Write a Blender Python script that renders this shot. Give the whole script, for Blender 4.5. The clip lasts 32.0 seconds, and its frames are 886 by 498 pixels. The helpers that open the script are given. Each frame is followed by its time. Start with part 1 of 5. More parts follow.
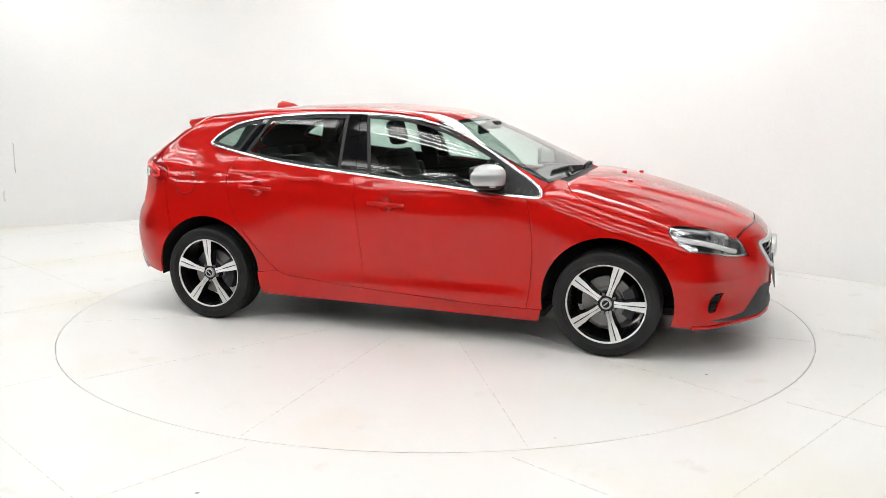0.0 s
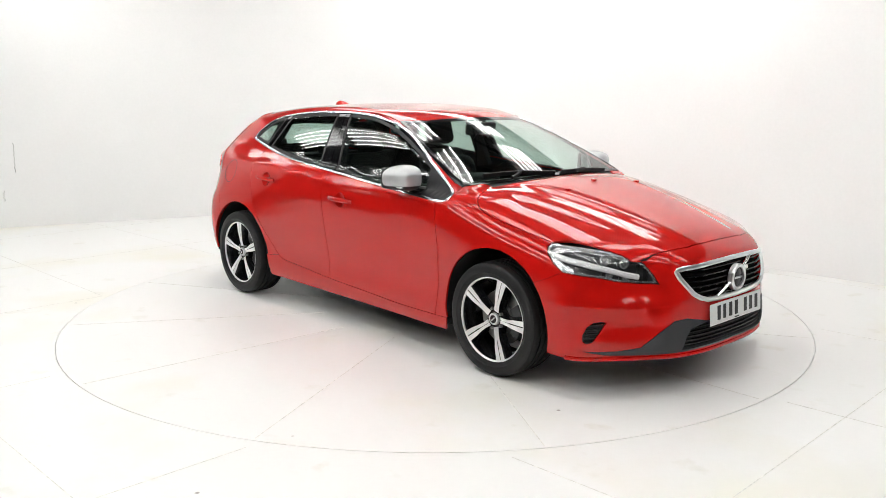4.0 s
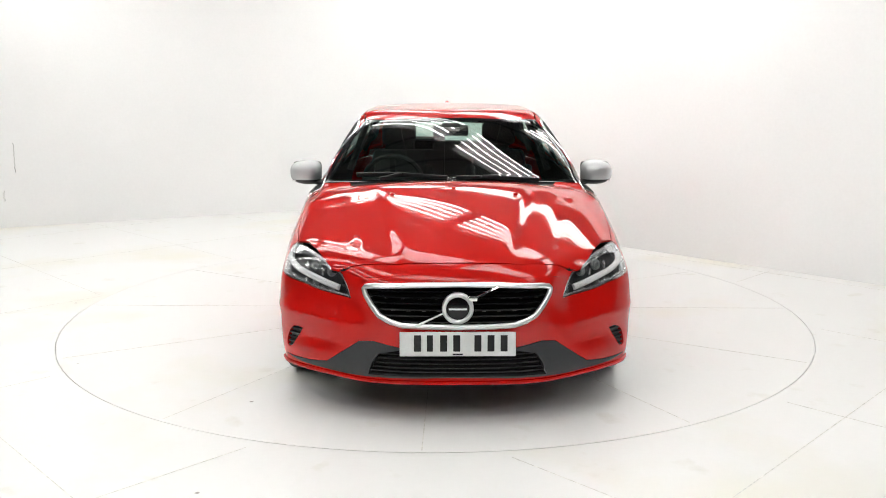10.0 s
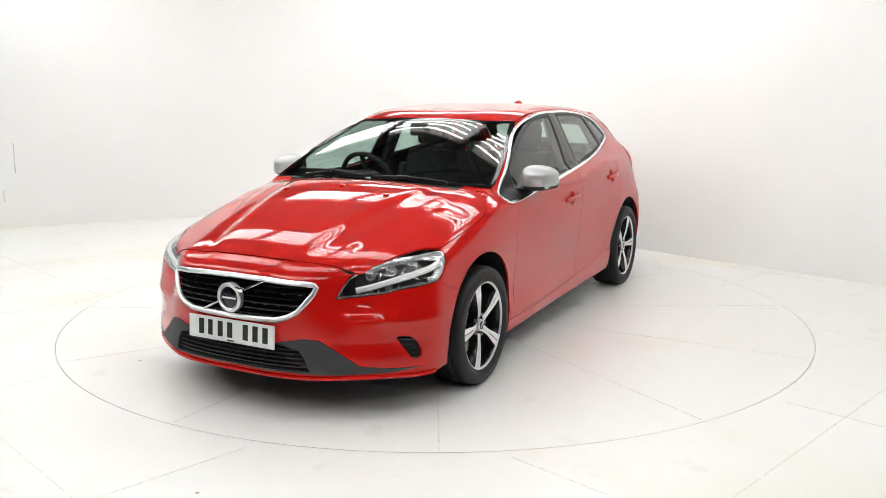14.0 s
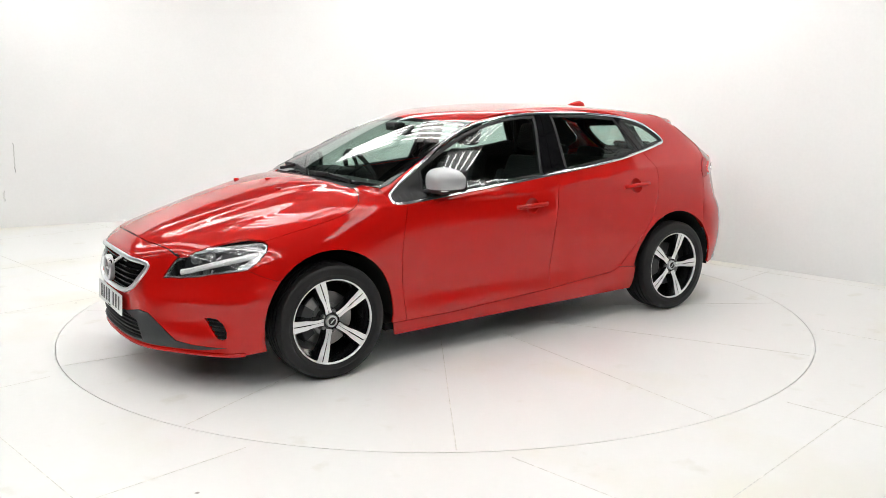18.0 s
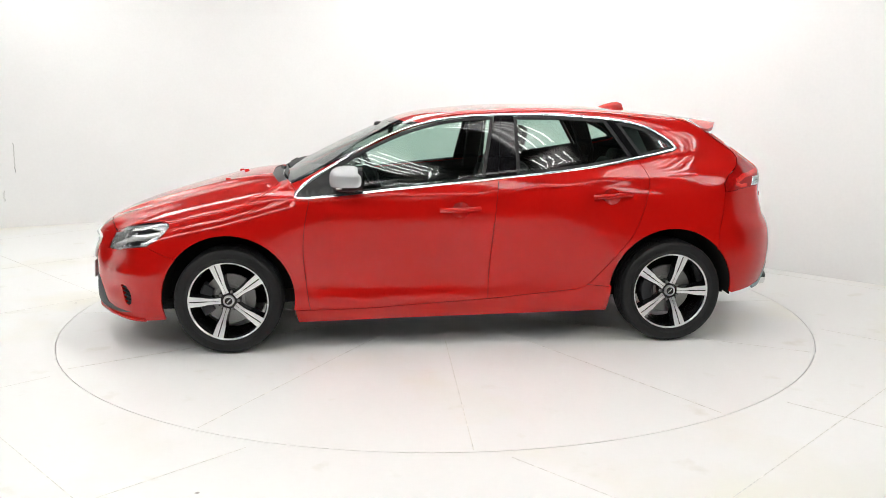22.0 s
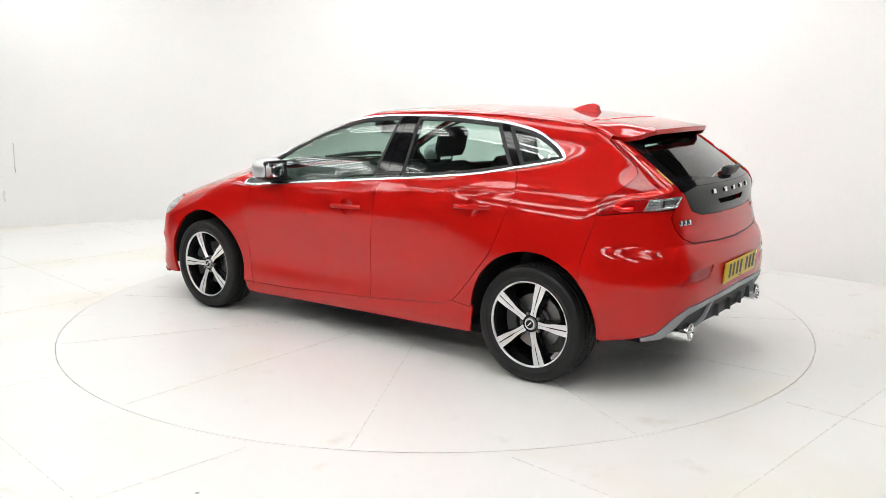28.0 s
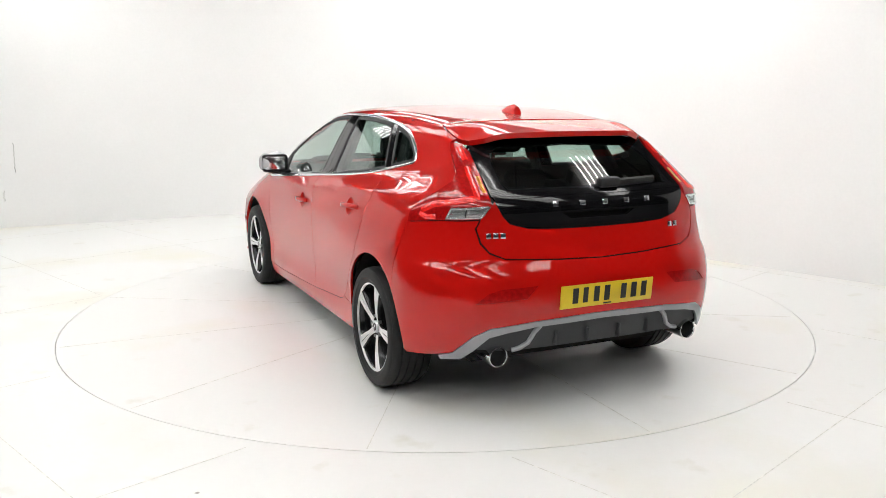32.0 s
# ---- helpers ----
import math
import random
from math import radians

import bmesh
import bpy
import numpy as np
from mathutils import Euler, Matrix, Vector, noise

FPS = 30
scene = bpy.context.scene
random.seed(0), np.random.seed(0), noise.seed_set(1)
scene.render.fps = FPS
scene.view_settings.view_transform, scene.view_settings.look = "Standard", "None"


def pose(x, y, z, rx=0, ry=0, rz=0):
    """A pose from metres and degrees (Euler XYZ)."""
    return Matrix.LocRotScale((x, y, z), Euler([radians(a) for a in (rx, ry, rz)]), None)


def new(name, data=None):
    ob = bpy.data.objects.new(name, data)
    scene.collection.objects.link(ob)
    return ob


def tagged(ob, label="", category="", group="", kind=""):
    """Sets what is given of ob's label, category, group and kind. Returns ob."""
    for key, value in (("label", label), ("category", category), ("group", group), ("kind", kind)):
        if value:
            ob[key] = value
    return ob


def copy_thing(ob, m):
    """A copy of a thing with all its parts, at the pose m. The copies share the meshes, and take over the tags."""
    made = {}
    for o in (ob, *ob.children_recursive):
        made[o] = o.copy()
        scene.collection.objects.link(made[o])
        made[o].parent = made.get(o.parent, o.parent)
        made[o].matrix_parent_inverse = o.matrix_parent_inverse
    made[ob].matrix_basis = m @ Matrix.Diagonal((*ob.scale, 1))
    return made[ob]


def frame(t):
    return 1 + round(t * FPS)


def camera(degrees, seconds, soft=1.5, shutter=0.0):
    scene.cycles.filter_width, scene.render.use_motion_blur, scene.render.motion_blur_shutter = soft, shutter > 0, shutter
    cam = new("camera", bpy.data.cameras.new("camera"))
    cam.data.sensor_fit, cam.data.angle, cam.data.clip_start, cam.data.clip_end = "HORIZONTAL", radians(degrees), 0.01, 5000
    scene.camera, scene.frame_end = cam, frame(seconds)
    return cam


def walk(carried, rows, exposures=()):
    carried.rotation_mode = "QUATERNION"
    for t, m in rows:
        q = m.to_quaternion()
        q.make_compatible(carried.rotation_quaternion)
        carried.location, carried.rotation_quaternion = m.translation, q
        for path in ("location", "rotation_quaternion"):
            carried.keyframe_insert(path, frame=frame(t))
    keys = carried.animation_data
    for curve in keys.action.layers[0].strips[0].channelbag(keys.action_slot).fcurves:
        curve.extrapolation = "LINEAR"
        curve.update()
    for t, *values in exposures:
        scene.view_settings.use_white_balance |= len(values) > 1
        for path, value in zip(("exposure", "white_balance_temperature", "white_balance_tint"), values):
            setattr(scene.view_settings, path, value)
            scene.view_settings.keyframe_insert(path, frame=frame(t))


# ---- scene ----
cam = camera(55.45, 32.0, soft=0.8)
CAM_POSE = pose(0.047, -5.849, 1.507, 90 - 10.536, 0, 0)
walk(cam, [(0.0, CAM_POSE), (32.0, CAM_POSE)], exposures=[(0.0, 0.0), (32.0, 0.0)])

# ---- world: a closed hall, so almost no sky light ----
world = bpy.data.worlds.new("hall_air")
scene.world = world
world.use_nodes = True
world.node_tree.nodes["Background"].inputs[0].default_value = (0.9, 0.95, 1.0, 1)
world.node_tree.nodes["Background"].inputs[1].default_value = 0.05
TUBE_POWER = 12.5


# ---- materials ----
def material(name, colour, rough=0.5, metal=0.0, coat=0.0, noise_scale=0.0, vary=0.0, bump=0.0, alpha=1.0,
             transmission=0.0, ior=1.45, emit=0.0, rough_vary=0.0, coat_rough=0.03, second=0.0):
    m = bpy.data.materials.new(name)
    m.use_nodes = True
    nt = m.node_tree
    b = nt.nodes["Principled BSDF"]
    b.inputs["Base Color"].default_value = (*colour, 1)
    b.inputs["Roughness"].default_value = rough
    b.inputs["Metallic"].default_value = metal
    b.inputs["Coat Weight"].default_value = coat
    b.inputs["Coat Roughness"].default_value = coat_rough
    b.inputs["Coat IOR"].default_value = 1.48
    b.inputs["Transmission Weight"].default_value = transmission
    b.inputs["IOR"].default_value = ior
    b.inputs["Alpha"].default_value = alpha
    if emit:
        b.inputs["Emission Color"].default_value = (*colour, 1)
        b.inputs["Emission Strength"].default_value = emit
    if noise_scale:
        tc = nt.nodes.new("ShaderNodeTexCoord")
        n1 = nt.nodes.new("ShaderNodeTexNoise")
        n1.inputs["Scale"].default_value = noise_scale
        n1.inputs["Detail"].default_value = 6
        nt.links.new(tc.outputs["Object"], n1.inputs["Vector"])
        fac = n1.outputs["Fac"]
        if second:
            n2 = nt.nodes.new("ShaderNodeTexNoise")
            n2.inputs["Scale"].default_value = second
            n2.inputs["Detail"].default_value = 3
            nt.links.new(tc.outputs["Object"], n2.inputs["Vector"])
            mx = nt.nodes.new("ShaderNodeMath")
            mx.operation = "MULTIPLY_ADD"
            mx.inputs[1].default_value = 0.5
            nt.links.new(n1.outputs["Fac"], mx.inputs[0])
            hf = nt.nodes.new("ShaderNodeMath")
            hf.operation = "MULTIPLY"
            hf.inputs[1].default_value = 0.5
            nt.links.new(n2.outputs["Fac"], hf.inputs[0])
            nt.links.new(hf.outputs[0], mx.inputs[2])
            fac = mx.outputs[0]
        if vary:
            ramp = nt.nodes.new("ShaderNodeValToRGB")
            ramp.color_ramp.elements[0].position = 0.3
            ramp.color_ramp.elements[1].position = 0.7
            ramp.color_ramp.elements[0].color = (*[c * (1 - vary) for c in colour], 1)
            ramp.color_ramp.elements[1].color = (*[min(1, c * (1 + vary)) for c in colour], 1)
            nt.links.new(fac, ramp.inputs[0])
            nt.links.new(ramp.outputs[0], b.inputs["Base Color"])
        if rough_vary:
            mr = nt.nodes.new("ShaderNodeMapRange")
            mr.inputs["To Min"].default_value = max(0, rough - rough_vary)
            mr.inputs["To Max"].default_value = min(1, rough + rough_vary)
            nt.links.new(fac, mr.inputs["Value"])
            nt.links.new(mr.outputs[0], b.inputs["Roughness"])
        if bump:
            bp = nt.nodes.new("ShaderNodeBump")
            bp.inputs["Strength"].default_value = 1.0
            bp.inputs["Distance"].default_value = bump
            nt.links.new(fac, bp.inputs["Height"])
            nt.links.new(bp.outputs[0], b.inputs["Normal"])
    return m


def floor_material():
    """White floor paint with faint ochre stains, scuffs and small dark specks."""
    m = material("white_floor_paint", (0.87, 0.87, 0.855), rough=0.36, noise_scale=1.1, vary=0.012, bump=0.0003, second=30, rough_vary=0.08)
    nt = m.node_tree
    b = nt.nodes["Principled BSDF"]
    base = b.inputs["Base Color"].links[0].from_socket
    tc = nt.nodes.new("ShaderNodeTexCoord")

    def masked(colour, texture, lo, hi, below):
        nonlocal base
        ramp = nt.nodes.new("ShaderNodeMapRange")
        ramp.inputs["From Min"].default_value, ramp.inputs["From Max"].default_value = lo, hi
        nt.links.new(texture, ramp.inputs["Value"])
        mul = nt.nodes.new("ShaderNodeMath")
        mul.operation = "MULTIPLY"
        mul.inputs[1].default_value = below
        nt.links.new(ramp.outputs[0], mul.inputs[0])
        mix = nt.nodes.new("ShaderNodeMix")
        mix.data_type = "RGBA"
        nt.links.new(mul.outputs[0], mix.inputs[0])
        nt.links.new(base, mix.inputs[6])
        mix.inputs[7].default_value = (*colour, 1)
        base = mix.outputs[2]

    stain = nt.nodes.new("ShaderNodeTexNoise")
    stain.inputs["Scale"].default_value, stain.inputs["Detail"].default_value = 0.9, 5
    nt.links.new(tc.outputs["Object"], stain.inputs["Vector"])
    masked((0.82, 0.79, 0.66), stain.outputs["Fac"], 0.52, 0.75, 0.7)
    scuff = nt.nodes.new("ShaderNodeTexNoise")
    scuff.inputs["Scale"].default_value, scuff.inputs["Detail"].default_value = 4.0, 9
    nt.links.new(tc.outputs["Object"], scuff.inputs["Vector"])
    masked((0.70, 0.68, 0.60), scuff.outputs["Fac"], 0.64, 0.78, 0.6)
    spot = nt.nodes.new("ShaderNodeTexVoronoi")
    spot.inputs["Scale"].default_value = 2.3
    nt.links.new(tc.outputs["Object"], spot.inputs["Vector"])
    masked((0.25, 0.23, 0.20), spot.outputs["Distance"], 0.028, 0.012, 0.8)
    nt.links.new(base, b.inputs["Base Color"])
    return m


RED = material("red_paint", (0.52, 0.0055, 0.0032), rough=0.45, coat=1.0, noise_scale=900, vary=0.05, coat_rough=0.015)
WHITE_WALL = material("white_wall_paint", (0.86, 0.86, 0.855), rough=0.7, noise_scale=1.3, vary=0.02, bump=0.0006, second=40)
WHITE_FLOOR = floor_material()
SEAM = material("floor_seam", (0.78, 0.77, 0.73), rough=0.8, noise_scale=30, vary=0.2)
SEAM_DARK = material("turntable_gap", (0.50, 0.50, 0.48), rough=0.8, noise_scale=6, vary=0.4)
WALL_SHEET = material("hall_wall_sheet", (0.07, 0.068, 0.07), rough=0.7, noise_scale=0.8, vary=0.2)
ROOF_SHEET = material("hall_roof_sheet", (0.28, 0.265, 0.26), rough=0.7, noise_scale=0.8, vary=0.2)
STEEL_DARK = material("hall_steel", (0.06, 0.06, 0.065), rough=0.6, noise_scale=5, vary=0.2)
TUBE = material("tube_light", (1.0, 1.0, 0.985), emit=TUBE_POWER)
LAMP_WHITE = material("lamp_housing", (0.75, 0.75, 0.74), rough=0.5, noise_scale=8, vary=0.03)
RUBBER = material("tyre_rubber", (0.0065, 0.0065, 0.007), rough=0.58, noise_scale=60, vary=0.25, bump=0.0004, rough_vary=0.1, second=9)
BLACK_PLASTIC = material("black_plastic", (0.012, 0.012, 0.013), rough=0.5, noise_scale=400, vary=0.15, bump=0.0001)
GREY_PLASTIC = material("dark_grey_plastic", (0.035, 0.037, 0.04), rough=0.55, noise_scale=500, vary=0.15, bump=0.0001)
GLOSS_BLACK = material("gloss_black", (0.006, 0.006, 0.007), rough=0.06, coat=0.0, noise_scale=700, vary=0.1)
INNER_DARK = material("cavity_black", (0.006, 0.006, 0.006), rough=0.9, noise_scale=20, vary=0.2)
CHROME = material("chrome_trim", (0.82, 0.83, 0.84), rough=0.12, metal=1.0, noise_scale=300, rough_vary=0.03)
SATIN = material("satin_aluminium", (0.72, 0.73, 0.74), rough=0.32, metal=1.0, noise_scale=200, rough_vary=0.05)
TRIM_SILVER = material("grey_silver_paint", (0.30, 0.31, 0.32), rough=0.42, metal=0.35, coat=0.4, noise_scale=1500, vary=0.06)
SILVER = material("silver_paint", (0.50, 0.51, 0.52), rough=0.38, metal=0.55, coat=0.7, noise_scale=1500, vary=0.06)
ALLOY = material("machined_alloy", (0.83, 0.83, 0.83), rough=0.3, metal=0.75, noise_scale=250, rough_vary=0.06)
RIM_BLACK = material("black_wheel_paint", (0.008, 0.008, 0.009), rough=0.22, coat=0.5, noise_scale=300, vary=0.1)
BRAKE = material("brake_disc_steel", (0.24, 0.24, 0.235), rough=0.35, metal=0.9, noise_scale=120, vary=0.1, rough_vary=0.08)
YELLOW = material("yellow_plate", (0.72, 0.50, 0.02), rough=0.35, noise_scale=90, vary=0.03)
PLATE_WHITE = material("white_plate", (0.74, 0.75, 0.74), rough=0.35, noise_scale=90, vary=0.03)
INK = material("plate_ink", (0.012, 0.012, 0.012), rough=0.4, noise_scale=90, vary=0.1)
CABIN = material("cabin_trim", (0.016, 0.016, 0.017), rough=0.7, noise_scale=150, vary=0.2, bump=0.0003)
SEAT = material("seat_fabric", (0.022, 0.022, 0.024), rough=0.8, noise_scale=220, vary=0.3, bump=0.0006)
LINING = material("headlining", (0.30, 0.29, 0.28), rough=0.9, noise_scale=90, vary=0.06)


RED.node_tree.nodes["Principled BSDF"].inputs["Specular IOR Level"].default_value = 0.05


def glass_material(name, tint, amount, rough=0.0):
    """Thin sheet of tinted glass: clear film with a mirror film on it."""
    m = bpy.data.materials.new(name)
    m.use_nodes = True
    nt = m.node_tree
    nt.nodes.remove(nt.nodes["Principled BSDF"])
    out = nt.nodes["Material Output"]
    clear = nt.nodes.new("ShaderNodeBsdfTransparent")
    clear.inputs[0].default_value = (*[c * amount for c in tint], 1)
    gloss = nt.nodes.new("ShaderNodeBsdfGlossy")
    gloss.inputs["Roughness"].default_value = rough
    # mirror share after Schlick: 6 percent head-on, all of it at a grazing angle
    facing = nt.nodes.new("ShaderNodeLayerWeight")
    facing.inputs["Blend"].default_value = 0.5
    power = nt.nodes.new("ShaderNodeMath")
    power.operation = "POWER"
    power.inputs[1].default_value = 4.0
    nt.links.new(facing.outputs["Facing"], power.inputs[0])
    fres = nt.nodes.new("ShaderNodeMath")
    fres.operation = "MULTIPLY_ADD"
    fres.inputs[1].default_value, fres.inputs[2].default_value = 0.93, 0.07
    nt.links.new(power.outputs[0], fres.inputs[0])
    mix = nt.nodes.new("ShaderNodeMixShader")
    nt.links.new(fres.outputs[0], mix.inputs[0])
    nt.links.new(clear.outputs[0], mix.inputs[1])
    nt.links.new(gloss.outputs[0], mix.inputs[2])
    nt.links.new(mix.outputs[0], out.inputs[0])
    return m


GLASS = glass_material("green_tinted_glass", (0.80, 0.97, 0.90), 0.80)
WINDSCREEN_GLASS = glass_material("windscreen_glass", (0.84, 0.98, 0.92), 0.84)
LENS = glass_material("clear_lens", (1, 1, 1), 0.92)
RED_LENS = material("red_lens", (0.88, 0.016, 0.012), rough=0.08, coat=1.0, noise_scale=60, vary=0.25)
RED_LENS_DARK = material("dark_red_lens", (0.36, 0.005, 0.005), rough=0.1, coat=0.35, noise_scale=60, vary=0.25)
REFLECTOR = material("lamp_reflector", (0.75, 0.76, 0.77), rough=0.22, metal=0.8, noise_scale=120, rough_vary=0.08)
LAMP_DARK = material("lamp_interior", (0.20, 0.205, 0.21), rough=0.3, metal=0.4, noise_scale=80, vary=0.3)
LAMP_BOX = material("lamp_box", (0.03, 0.031, 0.033), rough=0.35, noise_scale=80, vary=0.3)
LIGHT_GUIDE = material("white_light_guide", (0.78, 0.79, 0.80), rough=0.25, coat=0.6, noise_scale=140, vary=0.05)
CLEAR_LAMP = material("clear_lamp_lens", (0.80, 0.80, 0.80), rough=0.15, coat=1.0, noise_scale=140, vary=0.2)
AMBER = material("amber_lens", (0.6, 0.2, 0.02), rough=0.2, coat=1.0, noise_scale=60, vary=0.2)


# ---- mesh helpers ----
def obj(name, bm, mat, parent=None, label="", smooth=False):
    me = bpy.data.meshes.new(name)
    bm.to_mesh(me)
    bm.free()
    me.materials.append(mat)
    if smooth:
        me.polygons.foreach_set("use_smooth", [True] * len(me.polygons))
        me.set_sharp_from_angle(angle=radians(38))
    ob = new(name, me)
    if parent is not None:
        ob.parent = parent
    if label:
        tagged(ob, label)
    return ob


def part(name, bm, mat, parent, label="", smooth=True):
    return obj(name, bm, mat, parent, label, smooth)


def add_box(bm, cx, cy, cz, sx, sy, sz, bevel=0.0, m=None):
    g = bmesh.ops.create_cube(bm, size=1.0, matrix=Matrix.Translation((cx, cy, cz)) @ Matrix.Diagonal((sx, sy, sz, 1)))
    if bevel:
        edges = list({e for v in g["verts"] for e in v.link_edges})
        g = bmesh.ops.bevel(bm, geom=edges, offset=bevel, segments=2, affect="EDGES", profile=0.5)
    if m is not None:
        bmesh.ops.transform(bm, matrix=m, verts=g["verts"])
    return bm


def box(cx, cy, cz, sx, sy, sz, bevel=0.0, m=None):
    return add_box(bmesh.new(), cx, cy, cz, sx, sy, sz, bevel, m)


def lathe(profile, segments=64, axis="y"):
    """Turns (radius, offset) pairs about the y axis."""
    bm = bmesh.new()
    rings = []
    for r, o in profile:
        ring = []
        for i in range(segments):
            a = 2 * math.pi * i / segments
            ring.append(bm.verts.new((r * math.cos(a), o, r * math.sin(a))))
        rings.append(ring)
    for a, b in zip(rings, rings[1:]):
        for i in range(segments):
            j = (i + 1) % segments
            bm.faces.new((a[i], a[j], b[j], b[i]))
    bmesh.ops.recalc_face_normals(bm, faces=bm.faces)
    return bm


def sweep(points, section, closed=False):
    """A tube along points, whose section is a list of (side, up) offsets in the frame of the path and its normals.
    points: list of (position, normal)."""
    bm = bmesh.new()
    n = len(points)
    rings = []
    for i, (p, nn) in enumerate(points):
        p0 = points[(i - 1) % n][0] if closed or i > 0 else p
        p1 = points[(i + 1) % n][0] if closed or i < n - 1 else p
        t = (Vector(p1) - Vector(p0)).normalized()
        nn = Vector(nn)
        nn = (nn - t * nn.dot(t)).normalized()
        s = t.cross(nn)
        rings.append([bm.verts.new(Vector(p) + s * a + nn * b) for a, b in section])
    k = len(section)
    for i in range(n if closed else n - 1):
        a, b = rings[i], rings[(i + 1) % n]
        for j in range(k):
            bm.faces.new((a[j], a[(j + 1) % k], b[(j + 1) % k], b[j]))
    if not closed:
        bm.faces.new(rings[0])
        bm.faces.new(rings[-1])
    bmesh.ops.recalc_face_normals(bm, faces=bm.faces)
    return bm


def circle_section(r, k=8):
    return [(r * math.cos(2 * math.pi * i / k), r * math.sin(2 * math.pi * i / k)) for i in range(k)]


# ---- the hall ----
def hall():
    """White studio walls that meet in a rounded corner, a white floor, and the dark roof of the hall above."""
    H, TH = 2.95, 0.12
    corner, rad = Vector((-1.1, 5.3)), 1.5
    a, b = Vector((6.4, -2.2)), Vector((-8.0, 2.15))
    d1, d2 = (a - corner).normalized(), (b - corner).normalized()
    half = math.acos(d1.dot(d2)) / 2
    cut = rad / math.tan(half)
    centre = corner + (d1 + d2).normalized() * (rad / math.sin(half))
    p1, p2 = corner + d1 * cut, corner + d2 * cut
    a1 = math.atan2(*(p1 - centre).yx)
    a2 = math.atan2(*(p2 - centre).yx)
    arc = [centre + Vector((math.cos(a1 + (a2 - a1) * i / 24), math.sin(a1 + (a2 - a1) * i / 24))) * rad for i in range(25)]

    def wall(name, line, label):
        bm = bmesh.new()
        inner, outer = [], []
        for i, p in enumerate(line):
            q0, q1 = line[max(i - 1, 0)], line[min(i + 1, len(line) - 1)]
            t = (q1 - q0).normalized()
            nrm = Vector((-t.y, t.x))
            if nrm.dot(p) < 0:
                nrm = -nrm
            inner.append([bm.verts.new((p.x, p.y, z)) for z in (-0.02, H)])
            outer.append([bm.verts.new((p.x + nrm.x * TH, p.y + nrm.y * TH, z)) for z in (-0.02, H)])
        for i in range(len(line) - 1):
            for s in (inner, outer):
                bm.faces.new((s[i][0], s[i + 1][0], s[i + 1][1], s[i][1]))
            bm.faces.new((inner[i][1], inner[i + 1][1], outer[i + 1][1], outer[i][1]))
            bm.faces.new((inner[i][0], inner[i + 1][0], outer[i + 1][0], outer[i][0]))
        for i in (0, -1):
            bm.faces.new((inner[i][0], inner[i][1], outer[i][1], outer[i][0]))
        bmesh.ops.recalc_face_normals(bm, faces=bm.faces)
        return tagged(obj(name, bm, WHITE_WALL, smooth=True), label, "wall", kind="structure")

    wall("wall_east", [a, p1], "plain white painted studio wall")
    wall("wall_corner", arc, "white studio wall curving round the corner")
    wall("wall_north", [p2, b], "plain white painted studio wall with a fine crack")
    # a fine crack in the north wall
    rng = random.Random(7)
    along, up = (b - corner).normalized(), Vector((0, 0, 1))
    face = Vector((along.y, -along.x))
    if face.dot(corner) > 0:
        face = -face
    for s0, z0, z1 in ((4.03, 0.62, 0.95), (4.16, 0.30, 0.42)):
        pts, n = [], 12
        for i in range(n + 1):
            q = corner + along * (s0 + rng.uniform(-0.012, 0.012)) + face * 0.001
            pts.append((Vector((q.x, q.y, z0 + (z1 - z0) * i / n)), Vector((face.x, face.y, 0))))
        obj("crack", sweep(pts, [(-0.004, -0.002), (-0.002, 0.0015), (0.003, 0.0015), (0.004, -0.002)]), SEAM_DARK, bpy.data.objects["wall_north"])

    # floor: one sheet with a round hole for the turntable
    bm = bmesh.new()
    N, R = 128, 2.4872
    ring = [bm.verts.new((R * math.cos(2 * math.pi * i / N), R * math.sin(2 * math.pi * i / N), 0)) for i in range(N)]
    low = [bm.verts.new((v.co.x, v.co.y, -0.05)) for v in ring]
    out = []
    for i in range(N):
        c, s = math.cos(2 * math.pi * i / N), math.sin(2 * math.pi * i / N)
        k = 16.0 / max(abs(c), abs(s))
        out.append(bm.verts.new((c * k, s * k, 0)))
    for i in range(N):
        j = (i + 1) % N
        bm.faces.new((ring[i], out[i], out[j], ring[j]))
        bm.faces.new((ring[j], low[j], low[i], ring[i]))
    bm.faces.new(low)
    tagged(obj("floor", bm, WHITE_FLOOR), "white painted studio floor with fine seams", "floor", kind="structure")

    # joints of the floor boards
    joints = []
    for v in (-4.5, -3.0, -1.55, -0.1, 1.35, 2.8):
        joints.append((-6, 6, v, True))
    for u in (-5.2, -3.6, -2.0, -0.4, 1.15, 2.85, 4.4):
        joints.append((-5.5, 4.2, u, False))
    for lo, hi, c, along in joints:
        pieces = 240
        run = []
        for i in range(pieces):
            w = lo + (hi - lo) * (i + 0.5) / pieces
            u, v = (w, c) if along else (c, w)
            x, y = (u + v) / math.sqrt(2), (v - u) / math.sqrt(2)
            ok = math.hypot(x, y) > 2.53 and x + y < 4.1 and -0.415 * x + 0.91 * y < 5.1
            if ok:
                run.append(w)
            if run and (not ok or i == pieces - 1):
                w0, w1 = run[0], run[-1]
                mid = (w0 + w1) / 2
                u, v = (mid, c) if along else (c, mid)
                m = Matrix.Translation(((u + v) / math.sqrt(2), (v - u) / math.sqrt(2), 0.0004)) @ Matrix.Rotation(radians(-45 if along else 45), 4, "Z")
                jt = obj("floor_joint", box(0, 0, 0, w1 - w0, 0.004, 0.0012, m=m), SEAM, bpy.data.objects["floor"])
                run = []

